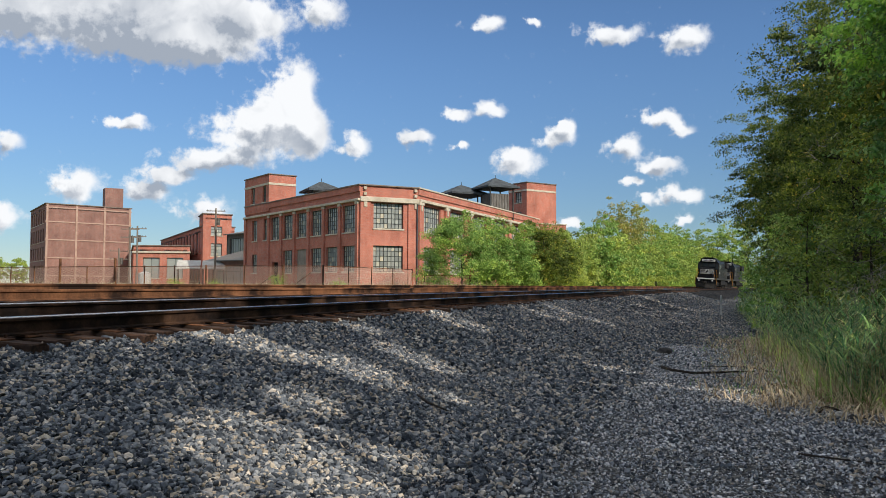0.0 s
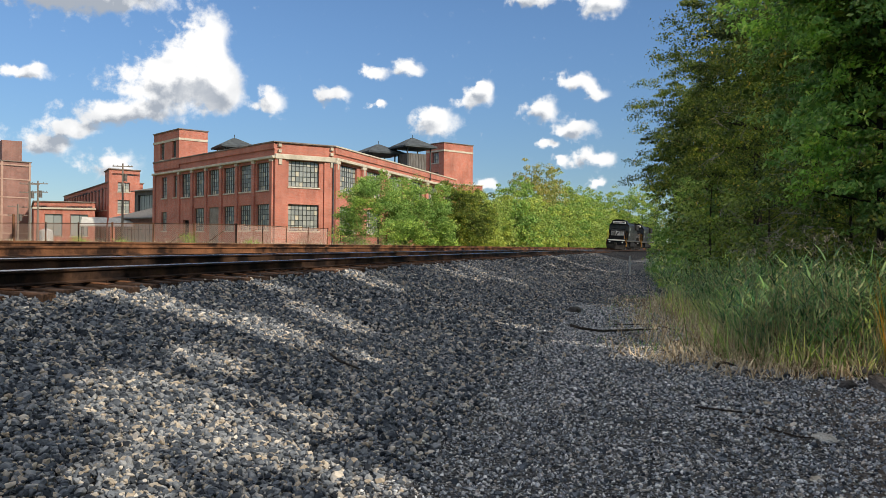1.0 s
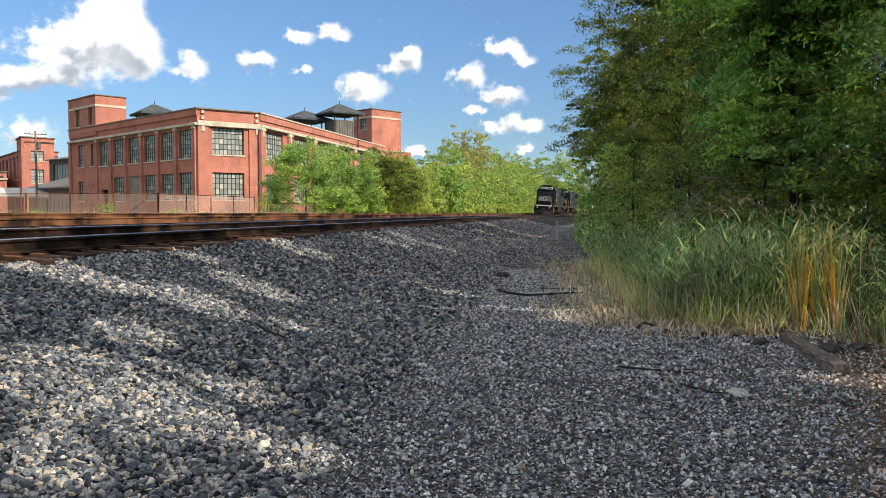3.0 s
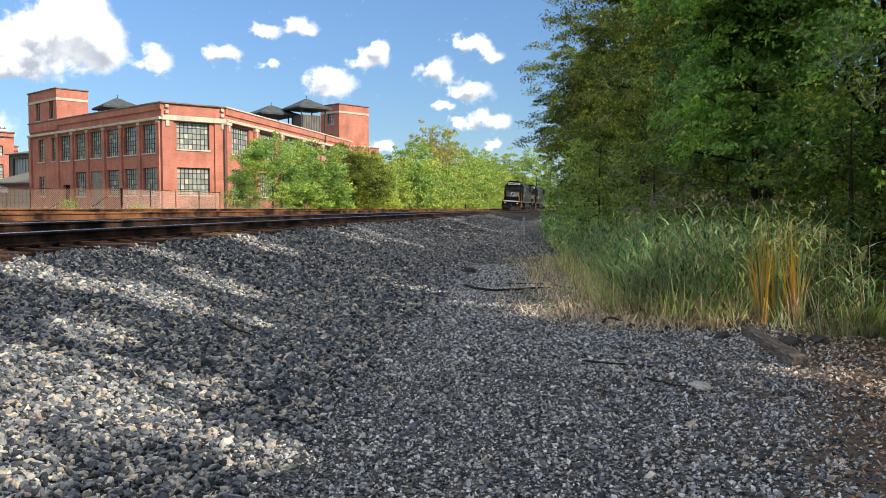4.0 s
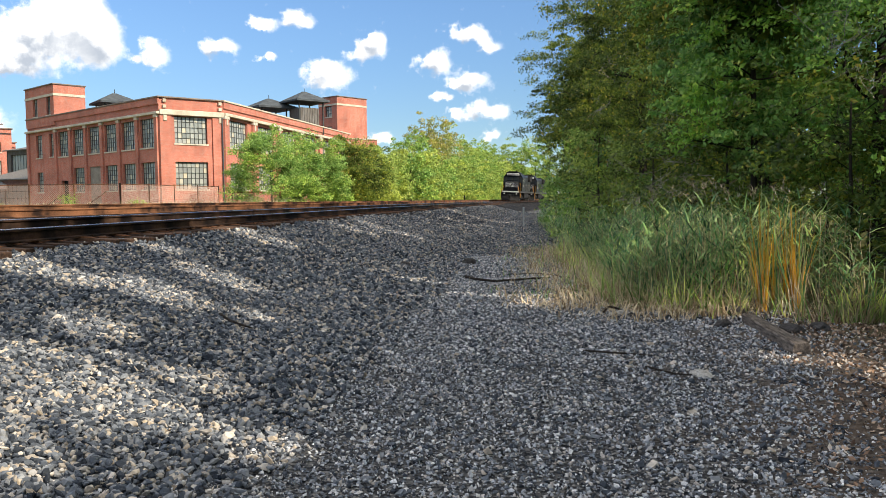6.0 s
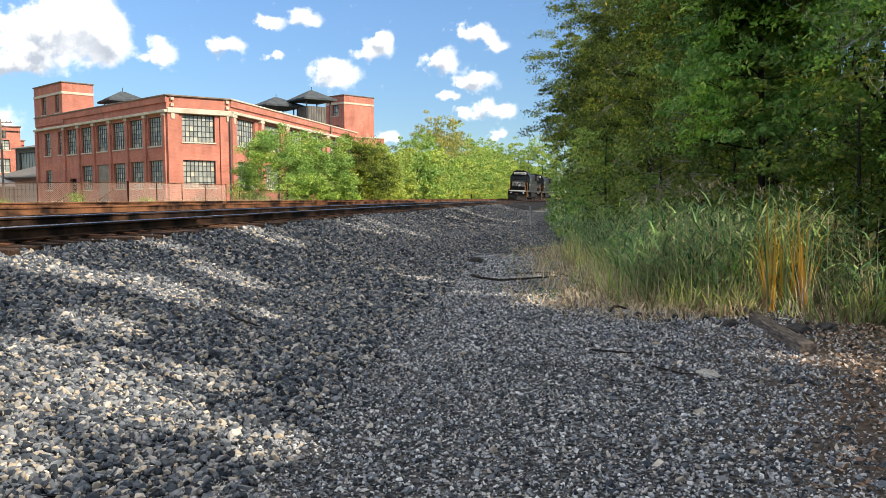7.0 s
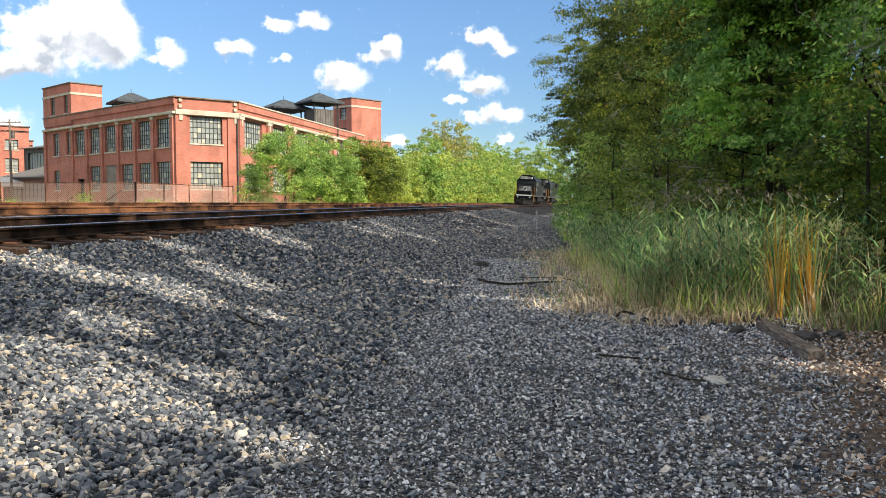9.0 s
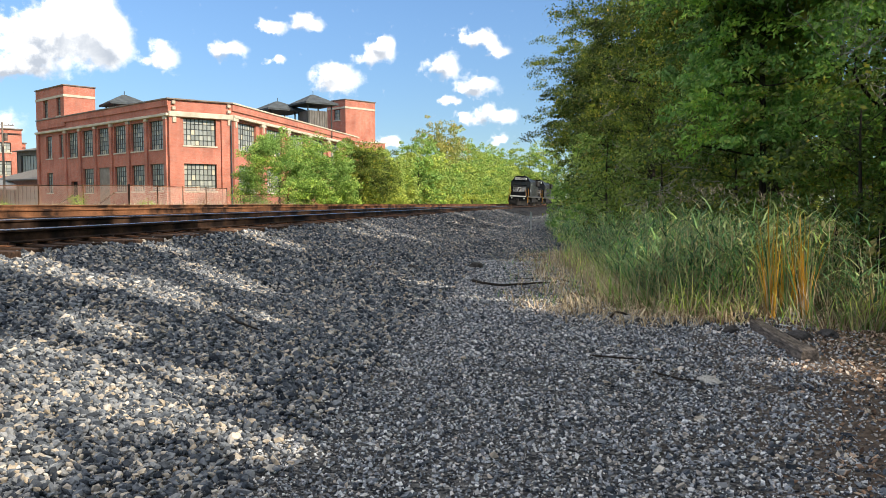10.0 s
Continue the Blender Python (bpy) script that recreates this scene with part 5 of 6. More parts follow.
def fallen_leaves():
    rng = np.random.default_rng(61)
    n = 14000
    x = 2.0 + rng.uniform(0, 1, n) * 4.5
    y = 4.0 + rng.uniform(0, 1, n) * 6.6
    patchy = np.array([noise.noise(Vector((a * 1.4, b * 1.4, 5.0))) for a, b in zip(x, y)])
    keep = (x - (y - 4.6) * 0.33 > 2.75 + rng.normal(size=n) * 0.3 - patchy * 0.9) & (x < 0.66 * y)
    x, y = x[keep], y[keep]
    c = np.stack([x, y, ground_z(x, y) + 0.02], 1)
    m = islands("fallen_leaf", [(0.0, (0.08, 0.05, 0.035)), (0.4, (0.3, 0.19, 0.125)), (0.8, (0.5, 0.37, 0.27)), (1.0, (0.76, 0.66, 0.54))], 0.85)
    ob = new("fallen_leaves", leaf_mesh("fallen_leaves", c, 0.052, m, rng, None, 0.3))
    tagged(ob, "brown fallen leaves and litter on bare soil", "leaves", kind="stuff")


fallen_leaves()


# ---------------------------------------------------------------- locomotives
M["black_paint"] = worn("sooty_black_paint", (0.014, 0.0145, 0.016), (0.008, 0.008, 0.009), 1.4, 0.42, 0.0, 18.0, 0.05, stretch=(2, 2, 0.4), spec=0.12)
M["black_iron"] = worn("grimy_black_iron", (0.04, 0.036, 0.032), (0.014, 0.013, 0.012), 2.0, 0.75)
M["white_paint"] = worn("soiled_white_paint", (0.7, 0.69, 0.66), (0.5, 0.48, 0.44), 2.0, 0.5)
M["yellow_paint"] = worn("yellow_handrail_paint", (0.6, 0.3, 0.03), (0.42, 0.2, 0.025), 4.0, 0.5)
M["dark_glass"] = worn("dark_cab_glass", (0.03, 0.035, 0.04), (0.02, 0.024, 0.028), 2.0, 0.06, relief=0.0)
M["lamp_glass"] = worn("lamp_lens", (0.75, 0.74, 0.7), (0.6, 0.6, 0.58), 5.0, 0.1, relief=0.0)
M["grey_steel"] = worn("dusty_grey_steel", (0.24, 0.22, 0.19), (0.12, 0.1, 0.085), 3.0, 0.6, 0.4)


def locomotive():
    """A six-axle diesel: x to its left-hand side seen from the nose, y from nose to tail, z from the rail top."""
    lo = thing("locomotive", "black diesel locomotive with white striped nose on the main track", "locomotive", group="coupled locomotives")
    K, W, Y, I = M["black_paint"], M["white_paint"], M["yellow_paint"], M["black_iron"]
    part("deck", Geo().bevel_box(-1.52, 1.52, 0.25, 20.6, 1.38, 1.62, 0.03), K, lo, "black underframe and walkway")
    part("side_sill", Geo().bevel_box(-1.55, -1.522, 1.4, 19.4, 1.36, 1.44, 0.008), M["grey_steel"], lo, "dusty sill edge")
    part("side_sill", Geo().bevel_box(1.522, 1.55, 1.4, 19.4, 1.36, 1.44, 0.008), M["grey_steel"], lo, "dusty sill edge")
    # pilot with plough
    part("pilot", Geo().bevel_box(-1.5, 1.5, 0.22, 0.5, 0.55, 1.38, 0.03), K, lo, "black pilot plate")
    plough = Geo().add([(-1.5, 0.2, 0.78), (0, -0.12, 0.78), (1.5, 0.2, 0.78), (-1.35, 0.12, 0.14), (0, -0.35, 0.14), (1.35, 0.12, 0.14),
                        (-1.5, 0.3, 0.78), (0, 0.0, 0.78), (1.5, 0.3, 0.78), (-1.35, 0.25, 0.14), (0, -0.2, 0.14), (1.35, 0.25, 0.14)],
                       [(0, 3, 4, 1), (1, 4, 5, 2), (6, 7, 10, 9), (7, 8, 11, 10), (0, 1, 7, 6), (1, 2, 8, 7), (3, 9, 10, 4), (4, 10, 11, 5), (0, 6, 9, 3), (2, 5, 11, 8)])
    part("snow_plough", plough, M["black_iron"], lo, "worn black plough blade")
    part("anticlimber", Geo().bevel_box(-1.25, 1.25, 0.05, 0.3, 1.38, 1.56, 0.03), W, lo, "dirty white end sill")
    part("coupler", Geo().bevel_box(-0.14, 0.14, -0.45, 0.25, 0.78, 1.02, 0.03).bevel_box(-0.2, 0.2, -0.62, -0.4, 0.72, 1.08, 0.05), I, lo, "rusty knuckle coupler")
    for s in (-1, 1):
        part("air_hose", Geo().tube([(s * .45, .2, 1.1), (s * .5, .0, .95), (s * .42, -.1, .6), (s * .36, -.05, .42)], 0.03, 6), I, lo)
        st = part("steps", Geo().bevel_box(s * 1.32 - .2, s * 1.32 + .2, 0.3, 0.55, 0.42, 0.46, 0.01).bevel_box(s * 1.32 - .2, s * 1.32 + .2, 0.3, 0.55, 0.74, 0.78, 0.01).bevel_box(s * 1.32 - .2, s * 1.32 + .2, .3, .55, 1.06, 1.1, 0.01), I, lo, "step well")
        d = part("ditch_light", Geo().tube([(s * 0.95, 0.2, 1.18), (s * 0.95, 0.0, 1.18)], 0.13, 14), K, lo, "round ditch light")
        part("lens", Geo().tube([(s * 0.95, 0.0, 1.18), (s * 0.95, -0.012, 1.18)], 0.105, 14), M["lamp_glass"], d, "clear lens")
        # yellow corner handrails
        part("handrail", Geo().tube([(s * 1.5, .22, .5), (s * 1.5, .18, 1.2), (s * 1.3, .2, 1.7), (s * 1.05, .35, 2.5)], 0.022, 6), Y, lo, "yellow grab iron")
        part("handrail", Geo().tube([(s * 1.52, .75, .55), (s * 1.52, .72, 1.7), (s * 1.5, .75, 2.1), (s * 1.45, .78, 2.75), (s * 1.25, 1.0, 2.8)], 0.022, 6), Y, lo, "yellow grab iron")
        part("stanchion", Geo().tube([(s * .9, .3, 1.6), (s * .9, .3, 2.65)], 0.02, 6).tube([(s * .9, .3, 2.6), (s * .3, .3, 2.55)], 0.014, 6), K, lo)
        # side handrail with posts
        part("side_handrail", Geo().tube([(s * 1.48, 5.0, 2.65), (s * 1.48, 19.6, 2.65)], 0.018, 6), M["grey_steel"], lo, "walkway handrail")
        for q in range(9):
            part("handrail_post", Geo().tube([(s * 1.48, 5.2 + q * 1.78, 1.62), (s * 1.48, 5.2 + q * 1.78, 2.65)], 0.016, 5), M["grey_steel"], lo)
    # nose
    nose = [(1.15, 1.62), (1.05, 2.9), (1.2, 3.08), (2.55, 3.14), (2.55, 1.62)]
    n = part("nose", Geo().extrude(nose, -0.98, 0.98, "x"), K, lo, "black short hood")
    part("nose_panel", Geo().add([(-0.97, 1.086, 2.2), (0.97, 1.086, 2.2), (0.97, 1.034, 2.88), (-0.97, 1.034, 2.88),
                                  (-0.97, 1.11, 2.2), (0.97, 1.11, 2.2), (0.97, 1.058, 2.88), (-0.97, 1.058, 2.88)],
                                 [(0, 1, 2, 3), (7, 6, 5, 4), (0, 4, 5, 1), (1, 5, 6, 2), (2, 6, 7, 3), (3, 7, 4, 0)]), W, n, "white nose panel")
    for q in range(4):
        z = 2.26 + q * 0.17
        for a, b in ((-0.96, -0.3 + .03 * q), (0.34 - .02 * q, 0.96)):
            part("stripe", Geo().box(a, b, 1.074 - q * .013 - .012, 1.08 - q * .013, z, z + 0.08), K, n, "black speed stripe")
    part("emblem", Geo().extrude([(-.16, 2.24), (-.06, 2.24), (-.02, 2.42), (.12, 2.5), (.2, 2.66), (.2, 2.78), (.08, 2.84), (.0, 2.72), (-.1, 2.56), (-.2, 2.42)], 1.02, 1.03, "y"), K, n, "black emblem shape")
    part("nose_door", Geo().bevel_box(-0.32, 0.0, 1.09, 1.13, 1.66, 2.15, 0.01), K, n)
    # cab with openings for its windows
    cab_side = [(-1.53, 1.62), (-1.53, 3.75), (-1.05, 4.42), (-0.6, 4.62), (0.6, 4.62), (1.05, 4.42), (1.53, 3.75), (1.53, 1.62)]
    c = part("cab", Geo().extrude(cab_side, 2.55, 4.95, "y"), K, lo, "black cab with sloping roof edges")
    part("cab_roof", Geo().extrude([(-1.1, 4.43), (-0.62, 4.64), (0.62, 4.64), (1.1, 4.43), (1.13, 4.47), (.64, 4.7), (-.64, 4.7), (-1.13, 4.47)], 2.42, 5.0, "y"), K, c)
    for a, b in ((-0.9, -0.08), (0.08, 0.9)):
        w = part("windscreen", Geo().bevel_box(a - .04, b + .04, 2.515, 2.55, 3.22, 3.82, 0.02), I, c, "front cab window")
        part("glass", Geo().bevel_box(a, b, 2.5, 2.516, 3.26, 3.78, 0.01), M["dark_glass"], w)
        part("wiper", Geo().tube([(a + .15, 2.48, 3.8), ((a + b) / 2, 2.48, 3.45)], 0.012, 4), I, w)
    for s in (-1, 1):
        w = part("corner_window", Geo().bevel_box(s * 1.24 - .24, s * 1.24 + .24, 2.515, 2.55, 2.9, 3.78, 0.02), I, c, "tall corner window")
        part("glass", Geo().bevel_box(s * 1.24 - .2, s * 1.24 + .2, 2.5, 2.516, 2.95, 3.73, 0.01), M["dark_glass"], w)
        for y0 in (2.9, 3.75):
            w = part("side_window", Geo().bevel_box(min(s * 1.53, s * 1.56), max(s * 1.53, s * 1.56), y0, y0 + .7, 3.0, 3.65, 0.02), I, c, "cab side window")
            part("glass", Geo().bevel_box(min(s * 1.56, s * 1.572), max(s * 1.56, s * 1.572), y0 + .05, y0 + .65, 3.05, 3.6, 0.01), M["dark_glass"], w)
        for k in range(4):
            part("numeral_bar", Geo().box(min(s * 1.53, s * 1.535), max(s * 1.53, s * 1.535), 3.1 + k * .22, 3.22 + k * .22, 2.3, 2.62), W, c, "pale plain bar")
    nb = part("number_board", Geo().bevel_box(-0.95, -0.12, 2.3, 2.55, 4.05, 4.4, 0.03), W, c, "white number board")
    for k in range(4):
        part("numeral_bar", Geo().box(-.82 + k * .16, -.73 + k * .16, 2.29, 2.298, 4.12, 4.33), K, nb)
    nb = part("number_board", Geo().bevel_box(0.12, 0.95, 2.3, 2.55, 4.05, 4.4, 0.03), W, c, "white number board")
    for k in range(4):
        part("numeral_bar", Geo().box(.26 + k * .16, .35 + k * .16, 2.29, 2.298, 4.12, 4.33), K, nb)
    h = part("headlight", Geo().bevel_box(-0.12, 0.12, 2.24, 2.55, 4.02, 4.46, 0.03), K, c, "twin headlight")
    for z in (4.13, 4.35):
        part("lens", Geo().tube([(0, 2.25, z), (0, 2.225, z)], 0.085, 12), M["lamp_glass"], h)
    part("horn", Geo().tube([(0.3, 4.4, 4.78), (0.3, 3.9, 4.82)], 0.03, 6, 0.09).tube([(0.3, 4.4, 4.62), (0.3, 4.4, 4.8)], 0.03, 6), I, c, "air horn")
    part("antenna", Geo().tube([(-.3, 3.2, 4.68), (-.3, 3.2, 4.95)], 0.02, 5), I, c)
    # long hood
    hood = [(-0.93, 1.62), (-0.93, 4.0), (-0.72, 4.3), (0.72, 4.3), (0.93, 4.0), (0.93, 1.62)]
    H = part("long_hood", Geo().extrude(hood, 4.95, 19.6, "y"), K, lo, "long black engine hood")
    for s in (-1, 1):
        for q in range(18):
            y0 = 5.6 + q * 0.56
            part("engine_door", Geo().bevel_box(min(s * .932, s * .96), max(s * .932, s * .96), y0, y0 + .5, 1.75, 3.55, 0.01), K, H)
        part("radiator", Geo().bevel_box(min(s * .6, s * 1.25), max(s * .6, s * 1.25), 15.9, 19.3, 3.35, 4.25, 0.08), I, H, "flared radiator intake")
        part("battery_box", Geo().bevel_box(min(s * .95, s * 1.45), max(s * .95, s * 1.45), 4.96, 6.2, 1.63, 2.3, 0.03), K, lo)
        part("air_tank", Geo().tube([(s * 1.05, 8.2, 1.22), (s * 1.05, 12.4, 1.22)], 0.2, 12), I, lo, "air reservoir under the deck")
    for q in range(3):
        f = part("roof_fan", Geo().tube([(0, 16.3 + q * 1.25, 4.28), (0, 16.3 + q * 1.25, 4.52)], 0.55, 18), I, H, "round radiator fan")
    part("exhaust_stack", Geo().bevel_box(-.3, .3, 10.2, 10.8, 4.3, 4.5, 0.03), I, H)
    part("dynamic_brake", Geo().bevel_box(-0.95, 0.95, 7.2, 9.6, 3.75, 4.42, 0.08), K, H, "dynamic brake housing")
    part("fuel_tank", Geo().extrude([(-1.35, .62), (-1.1, .38), (1.1, .38), (1.35, .62), (1.35, 1.28), (-1.35, 1.28)], 7.4, 13.4, "y"), I, lo, "black fuel tank")
    part("tail_rail", Geo().tube([(-1.45, 20.5, 1.6), (-1.45, 20.5, 2.7), (1.45, 20.5, 2.7), (1.45, 20.5, 1.6)], 0.02, 6), Y, lo, "yellow end handrail")
    for base in (2.0, 14.4):
        t = part("truck", Geo().bevel_box(-1.2, 1.2, base + .7, base + 3.6, .75, 1.05, 0.05), I, lo, "six-wheel truck")
        for s in (-1, 1):
            part("side_frame", Geo().extrude([(base - .35, .55), (base - .35, .85), (base + .4, 1.0), (base + 3.9, 1.0), (base + 4.65, .85), (base + 4.65, .55), (base + 3.9, .45), (base + .4, .45)], s * 1.05 - .07, s * 1.05 + .07, "x"), I, t, "cast side frame")
            for q in range(3):
                yy = base + .3 + q * 1.85
                part("wheel", Geo().tube([(s * .68, yy, .51), (s * .82, yy, .51)], 0.51, 22), M["grey_steel"], t, "steel wheel")
                part("journal_box", Geo().bevel_box(min(s * 1.12, s * 1.25), max(s * 1.12, s * 1.25), yy - .17, yy + .17, .36, .7, 0.03), I, t)
        for q in range(3):
            part("axle", Geo().tube([(-.68, base + .3 + q * 1.85, .51), (.68, base + .3 + q * 1.85, .51)], 0.09, 8), I, t)
    return lo


CANT = math.degrees(math.atan2(0.085, 1.51))


def on_track(y):
    """Pose of a vehicle with its nose at y, both trucks on the curve."""
    a, b = y + 4.0, y + 16.3
    yaw = -math.degrees(math.atan2(float(track_x(b)) - float(track_x(a)), b - a))
    return pose(float(track_x(a)) - (a - y) * math.sin(radians(-yaw)), y, 1.343, 0, CANT, yaw)


engine = locomotive()
engine.matrix_world = on_track(127.0)
second = copy_thing(engine, on_track(148.6))
second["label"] = "second black diesel locomotive coupled behind the first"


# ---------------------------------------------------------------- older buildings, fence and poles across the tracks
def far(az, r):
    return (r * math.sin(radians(az)), r * math.cos(radians(az)))


def block(name, label, corners, z1, mat, windows=None, seed=0):
    """A plain building of given wall corners (visible ones first), with parapet and roof."""
    b = thing(name, label, "building")
    rng = random.Random(seed)
    walls = []
    for k, (p, q) in enumerate(zip(corners, corners[1:] + corners[:1])):
        m, L = wall_pose(p, q)
        ops = windows[k](L) if windows and k in windows else []
        w = part("wall", wall_geo(L, 0.7, z1, [o[:4] for o in ops]), mat, b, "", m)
        for o in ops:
            sash(w, *o, rng)
        part("coping", Geo().bevel_box(-.15, L + .15, -.2, .5, z1, z1 + .18, .02), M["coping"], w)
        walls.append((w, L))
    part("roof", Geo().extrude([(x, y) for x, y in corners], z1 - 0.9, z1 - 0.6, "z"), M["roof"], b)
    return b, walls


# tall warehouse with concrete bands
A, B_, C_ = far(-39.17, 186), far(-38.32, 165), far(-33.31, 170)
D_ = (A[0] + C_[0] - B_[0], A[1] + C_[1] - B_[1])
wh, walls = block("warehouse", "tall brown brick warehouse with pale grid bands", [A, B_, C_, D_], 16.1, M["brick_brown"],
                  {0: lambda L: [(1.5 + k * (L - 2) / 6, 1.5 + k * (L - 2) / 6 + 1.6, 2.5 + 3.4 * j, 4.9 + 3.4 * j, 3, 4) for k in range(6) for j in range(4)]}, 1)
w, L = walls[1]
for z in (2.9, 6.2, 9.5, 12.8, 15.4):
    part("band", Geo().box(-.1, L + .1, -.08, -.002, z, z + .22), M["band"], w, "pale concrete band")
for k in range(4):
    x = min(L - .35, k * L / 3)
    part("pier", Geo().box(x, x + .35, -.12, -.002, 0.7, 16.1), M["band"], w, "pale concrete pier")
p = far(-34.9, 172)
m, L = wall_pose(p, far(-33.8, 172.5))
part("chimney", Geo().box(0, L, 0, 3.0, 15, 20.3), M["brick_brown"], wh, "square brick roof house", m)

# low link building
lk, walls = block("link_building", "low brick building with wide blue-grey windows", [far(-33.2, 178), far(-33.1, 152), far(-29.6, 150), far(-29.8, 175)], 8.2, M["brick"],
                  {1: lambda L: [(1.6, 4.4, 2.6, 6.2, 2, 1), (5.6, 8.4, 2.6, 6.2, 2, 1)]}, 2)
part("cornice", Geo().bevel_box(-.2, walls[1][1] + .2, -.25, -.002, 7.0, 7.3, .02), M["limestone"], walls[1][0], "white cornice strip")

# long mill wing with rows of tall windows and its lit end
P0, P1, P2 = far(-31.4, 205), far(-28.7, 150), far(-26.7, 152)
P3 = (P0[0] + P2[0] - P1[0], P0[1] + P2[1] - P1[1])
block("mill_wing", "long brick mill wing with rows of tall windows", [P0, P1, P2, P3], 11.8, M["brick"],
      {0: lambda L: [(1.2 + k * (L - 2) / 15, 1.2 + k * (L - 2) / 15 + 1.9, 7.2, 11.0, 2, 4) for k in range(15)] + [(1.2 + k * (L - 2) / 15, 1.2 + k * (L - 2) / 15 + 1.9, 2.2, 5.6, 2, 4) for k in range(15)],
       }, 3)
Q1, Q2 = far(-28.75, 149), far(-26.9, 150.5)
block("mill_tower", "red brick stair tower at the end of the mill wing", [far(-29.0, 156), Q1, Q2, far(-27.1, 157.5)], 13.9, M["brick"],
      {1: lambda L: [(1.4, 3.4, 10.2, 11.8, 3, 3), (1.4, 3.4, 6.6, 8.8, 3, 4)]}, 4)

# sheds with sloping roofs between the mill and the factory
M["awning"] = worn("pale_awning_sheet", (0.6, 0.58, 0.52), (0.45, 0.42, 0.37), 2.0, 0.7)


def shed(name, label, p, q, depth, eave, ridge, mat_roof, mat_wall):
    b = thing(name, label, "shed")
    m, L = wall_pose(p, q)
    part("wall", wall_geo(L, 0.8, eave, [(1, L - 1, 1.6, eave - 0.7)]), mat_wall, b, "", m)
    part("window", frame_geo(1, L - 1, 1.6, eave - 0.7, 10, 3), M["steel_frame"], b, "", m)
    g = Geo()
    g.add([(1, .3, 1.6), (L - 1, .3, 1.6), (L - 1, .3, eave - .7), (1, .3, eave - .7)], [(0, 1, 2, 3)])
    part("pane", g, M["pane"], b, "", m)
    part("side_wall", Geo().extrude([(0.0, 0.8), (depth, 0.8), (depth, ridge - .1), (0.0, eave - .05)], L - .3, L - .002, "x").extrude([(0.0, 0.8), (depth, 0.8), (depth, ridge - .1), (0.0, eave - .05)], .002, .3, "x"), mat_wall, b, "", m)
    part("roof", Geo().extrude([(-.5, eave - .15), (-.5, eave), (depth, ridge), (depth, ridge - .15)], -.3, L + .3, "x"), mat_roof, b, "sloping sheet roof", m)


shed("lean_to_shed", "grey lean-to shed with sloping sheet roof", far(-28.4, 124), far(-25.6, 116), 9, 5.0, 7.4, M["corrugated"], M["brick_brown"])
shed("glazed_monitor_shed", "tall shed with glazed strip beside the factory", far(-27.2, 136), far(-25.2, 128), 8, 9.6, 11.2, M["corrugated"], M["corrugated"])
for k, az in enumerate((-29.6, -28.0)):
    t = thing("awning", "pale sheet awning over a loading door", "awning", group="awnings")
    x, y = far(az, 122)
    m = pose(x, y, 0, 0, 0, 25)
    part("canopy", Geo().extrude([(-2.2, 3.7), (-2.2, 3.85), (0, 5.0), (0, 4.85)], -1.6, 1.6, "x"), M["awning"], t, "", m)
    for s in (-1.45, 1.45):
        part("post", Geo().tube([(s, -2.0, 0.9), (s, -2.0, 3.75)], .06, 6), M["steel_frame"], t, "", m)
        part("post", Geo().tube([(s, -.1, 0.9), (s, -.1, 4.8)], .06, 6), M["steel_frame"], t, "", m)


def utility_pole(x, y, top, arms, yaw, label):
    t = thing("utility_pole", label, "utility pole", pose(x, y, 0.9, 0, 0, yaw), "utility poles")
    part("pole", Geo().tube([(0, 0, -.2), (0.03, 0, top * .5), (0, 0, top)], 0.17, 10, 0.11), M["wood_pole"], t, "tapered wooden pole")
    for z in arms:
        a = part("crossarm", Geo().bevel_box(-1.3, 1.3, -.06, .06, z - .06, z + .06, .01), M["wood_pole"], t, "wooden crossarm")
        for q in (-1.15, -.7, .7, 1.15):
            part("insulator", Geo().tube([(q, 0, z + .06), (q, 0, z + .2)], .04, 6), M["grey_steel"], a)
    part("transformer", Geo().tube([(.35, 0, top - 2.4), (.35, 0, top - 1.4)], .24, 12), M["grey_steel"], t, "grey can transformer")


x, y = far(-27.95, 118)
utility_pole(x, y, 11.3, (10.9,), 20, "weathered wooden utility pole with one crossarm")
for az, r, h, lab in ((-33.35, 130, 9.2, "wooden pole of a small substation"), (-32.9, 131, 9.4, "wooden pole of a small substation"), (-34.0, 132, 6.0, "short wooden pole beside the substation")):
    x, y = far(az, r)
    utility_pole(x, y, h, (h - .4, h - 1.6), 35, lab)
x, y = far(-32.4, 128)
t = thing("storage_tank", "white upright storage tank in the yard", "tank", pose(x, y, 0.95))
part("shell", Geo().tube([(0, 0, 0), (0, 0, 2.2)], .9, 18), M["white_paint"], t)
part("lid", Geo().tube([(0, 0, 2.2), (0, 0, 2.45)], .9, 18, .3), M["white_paint"], t)


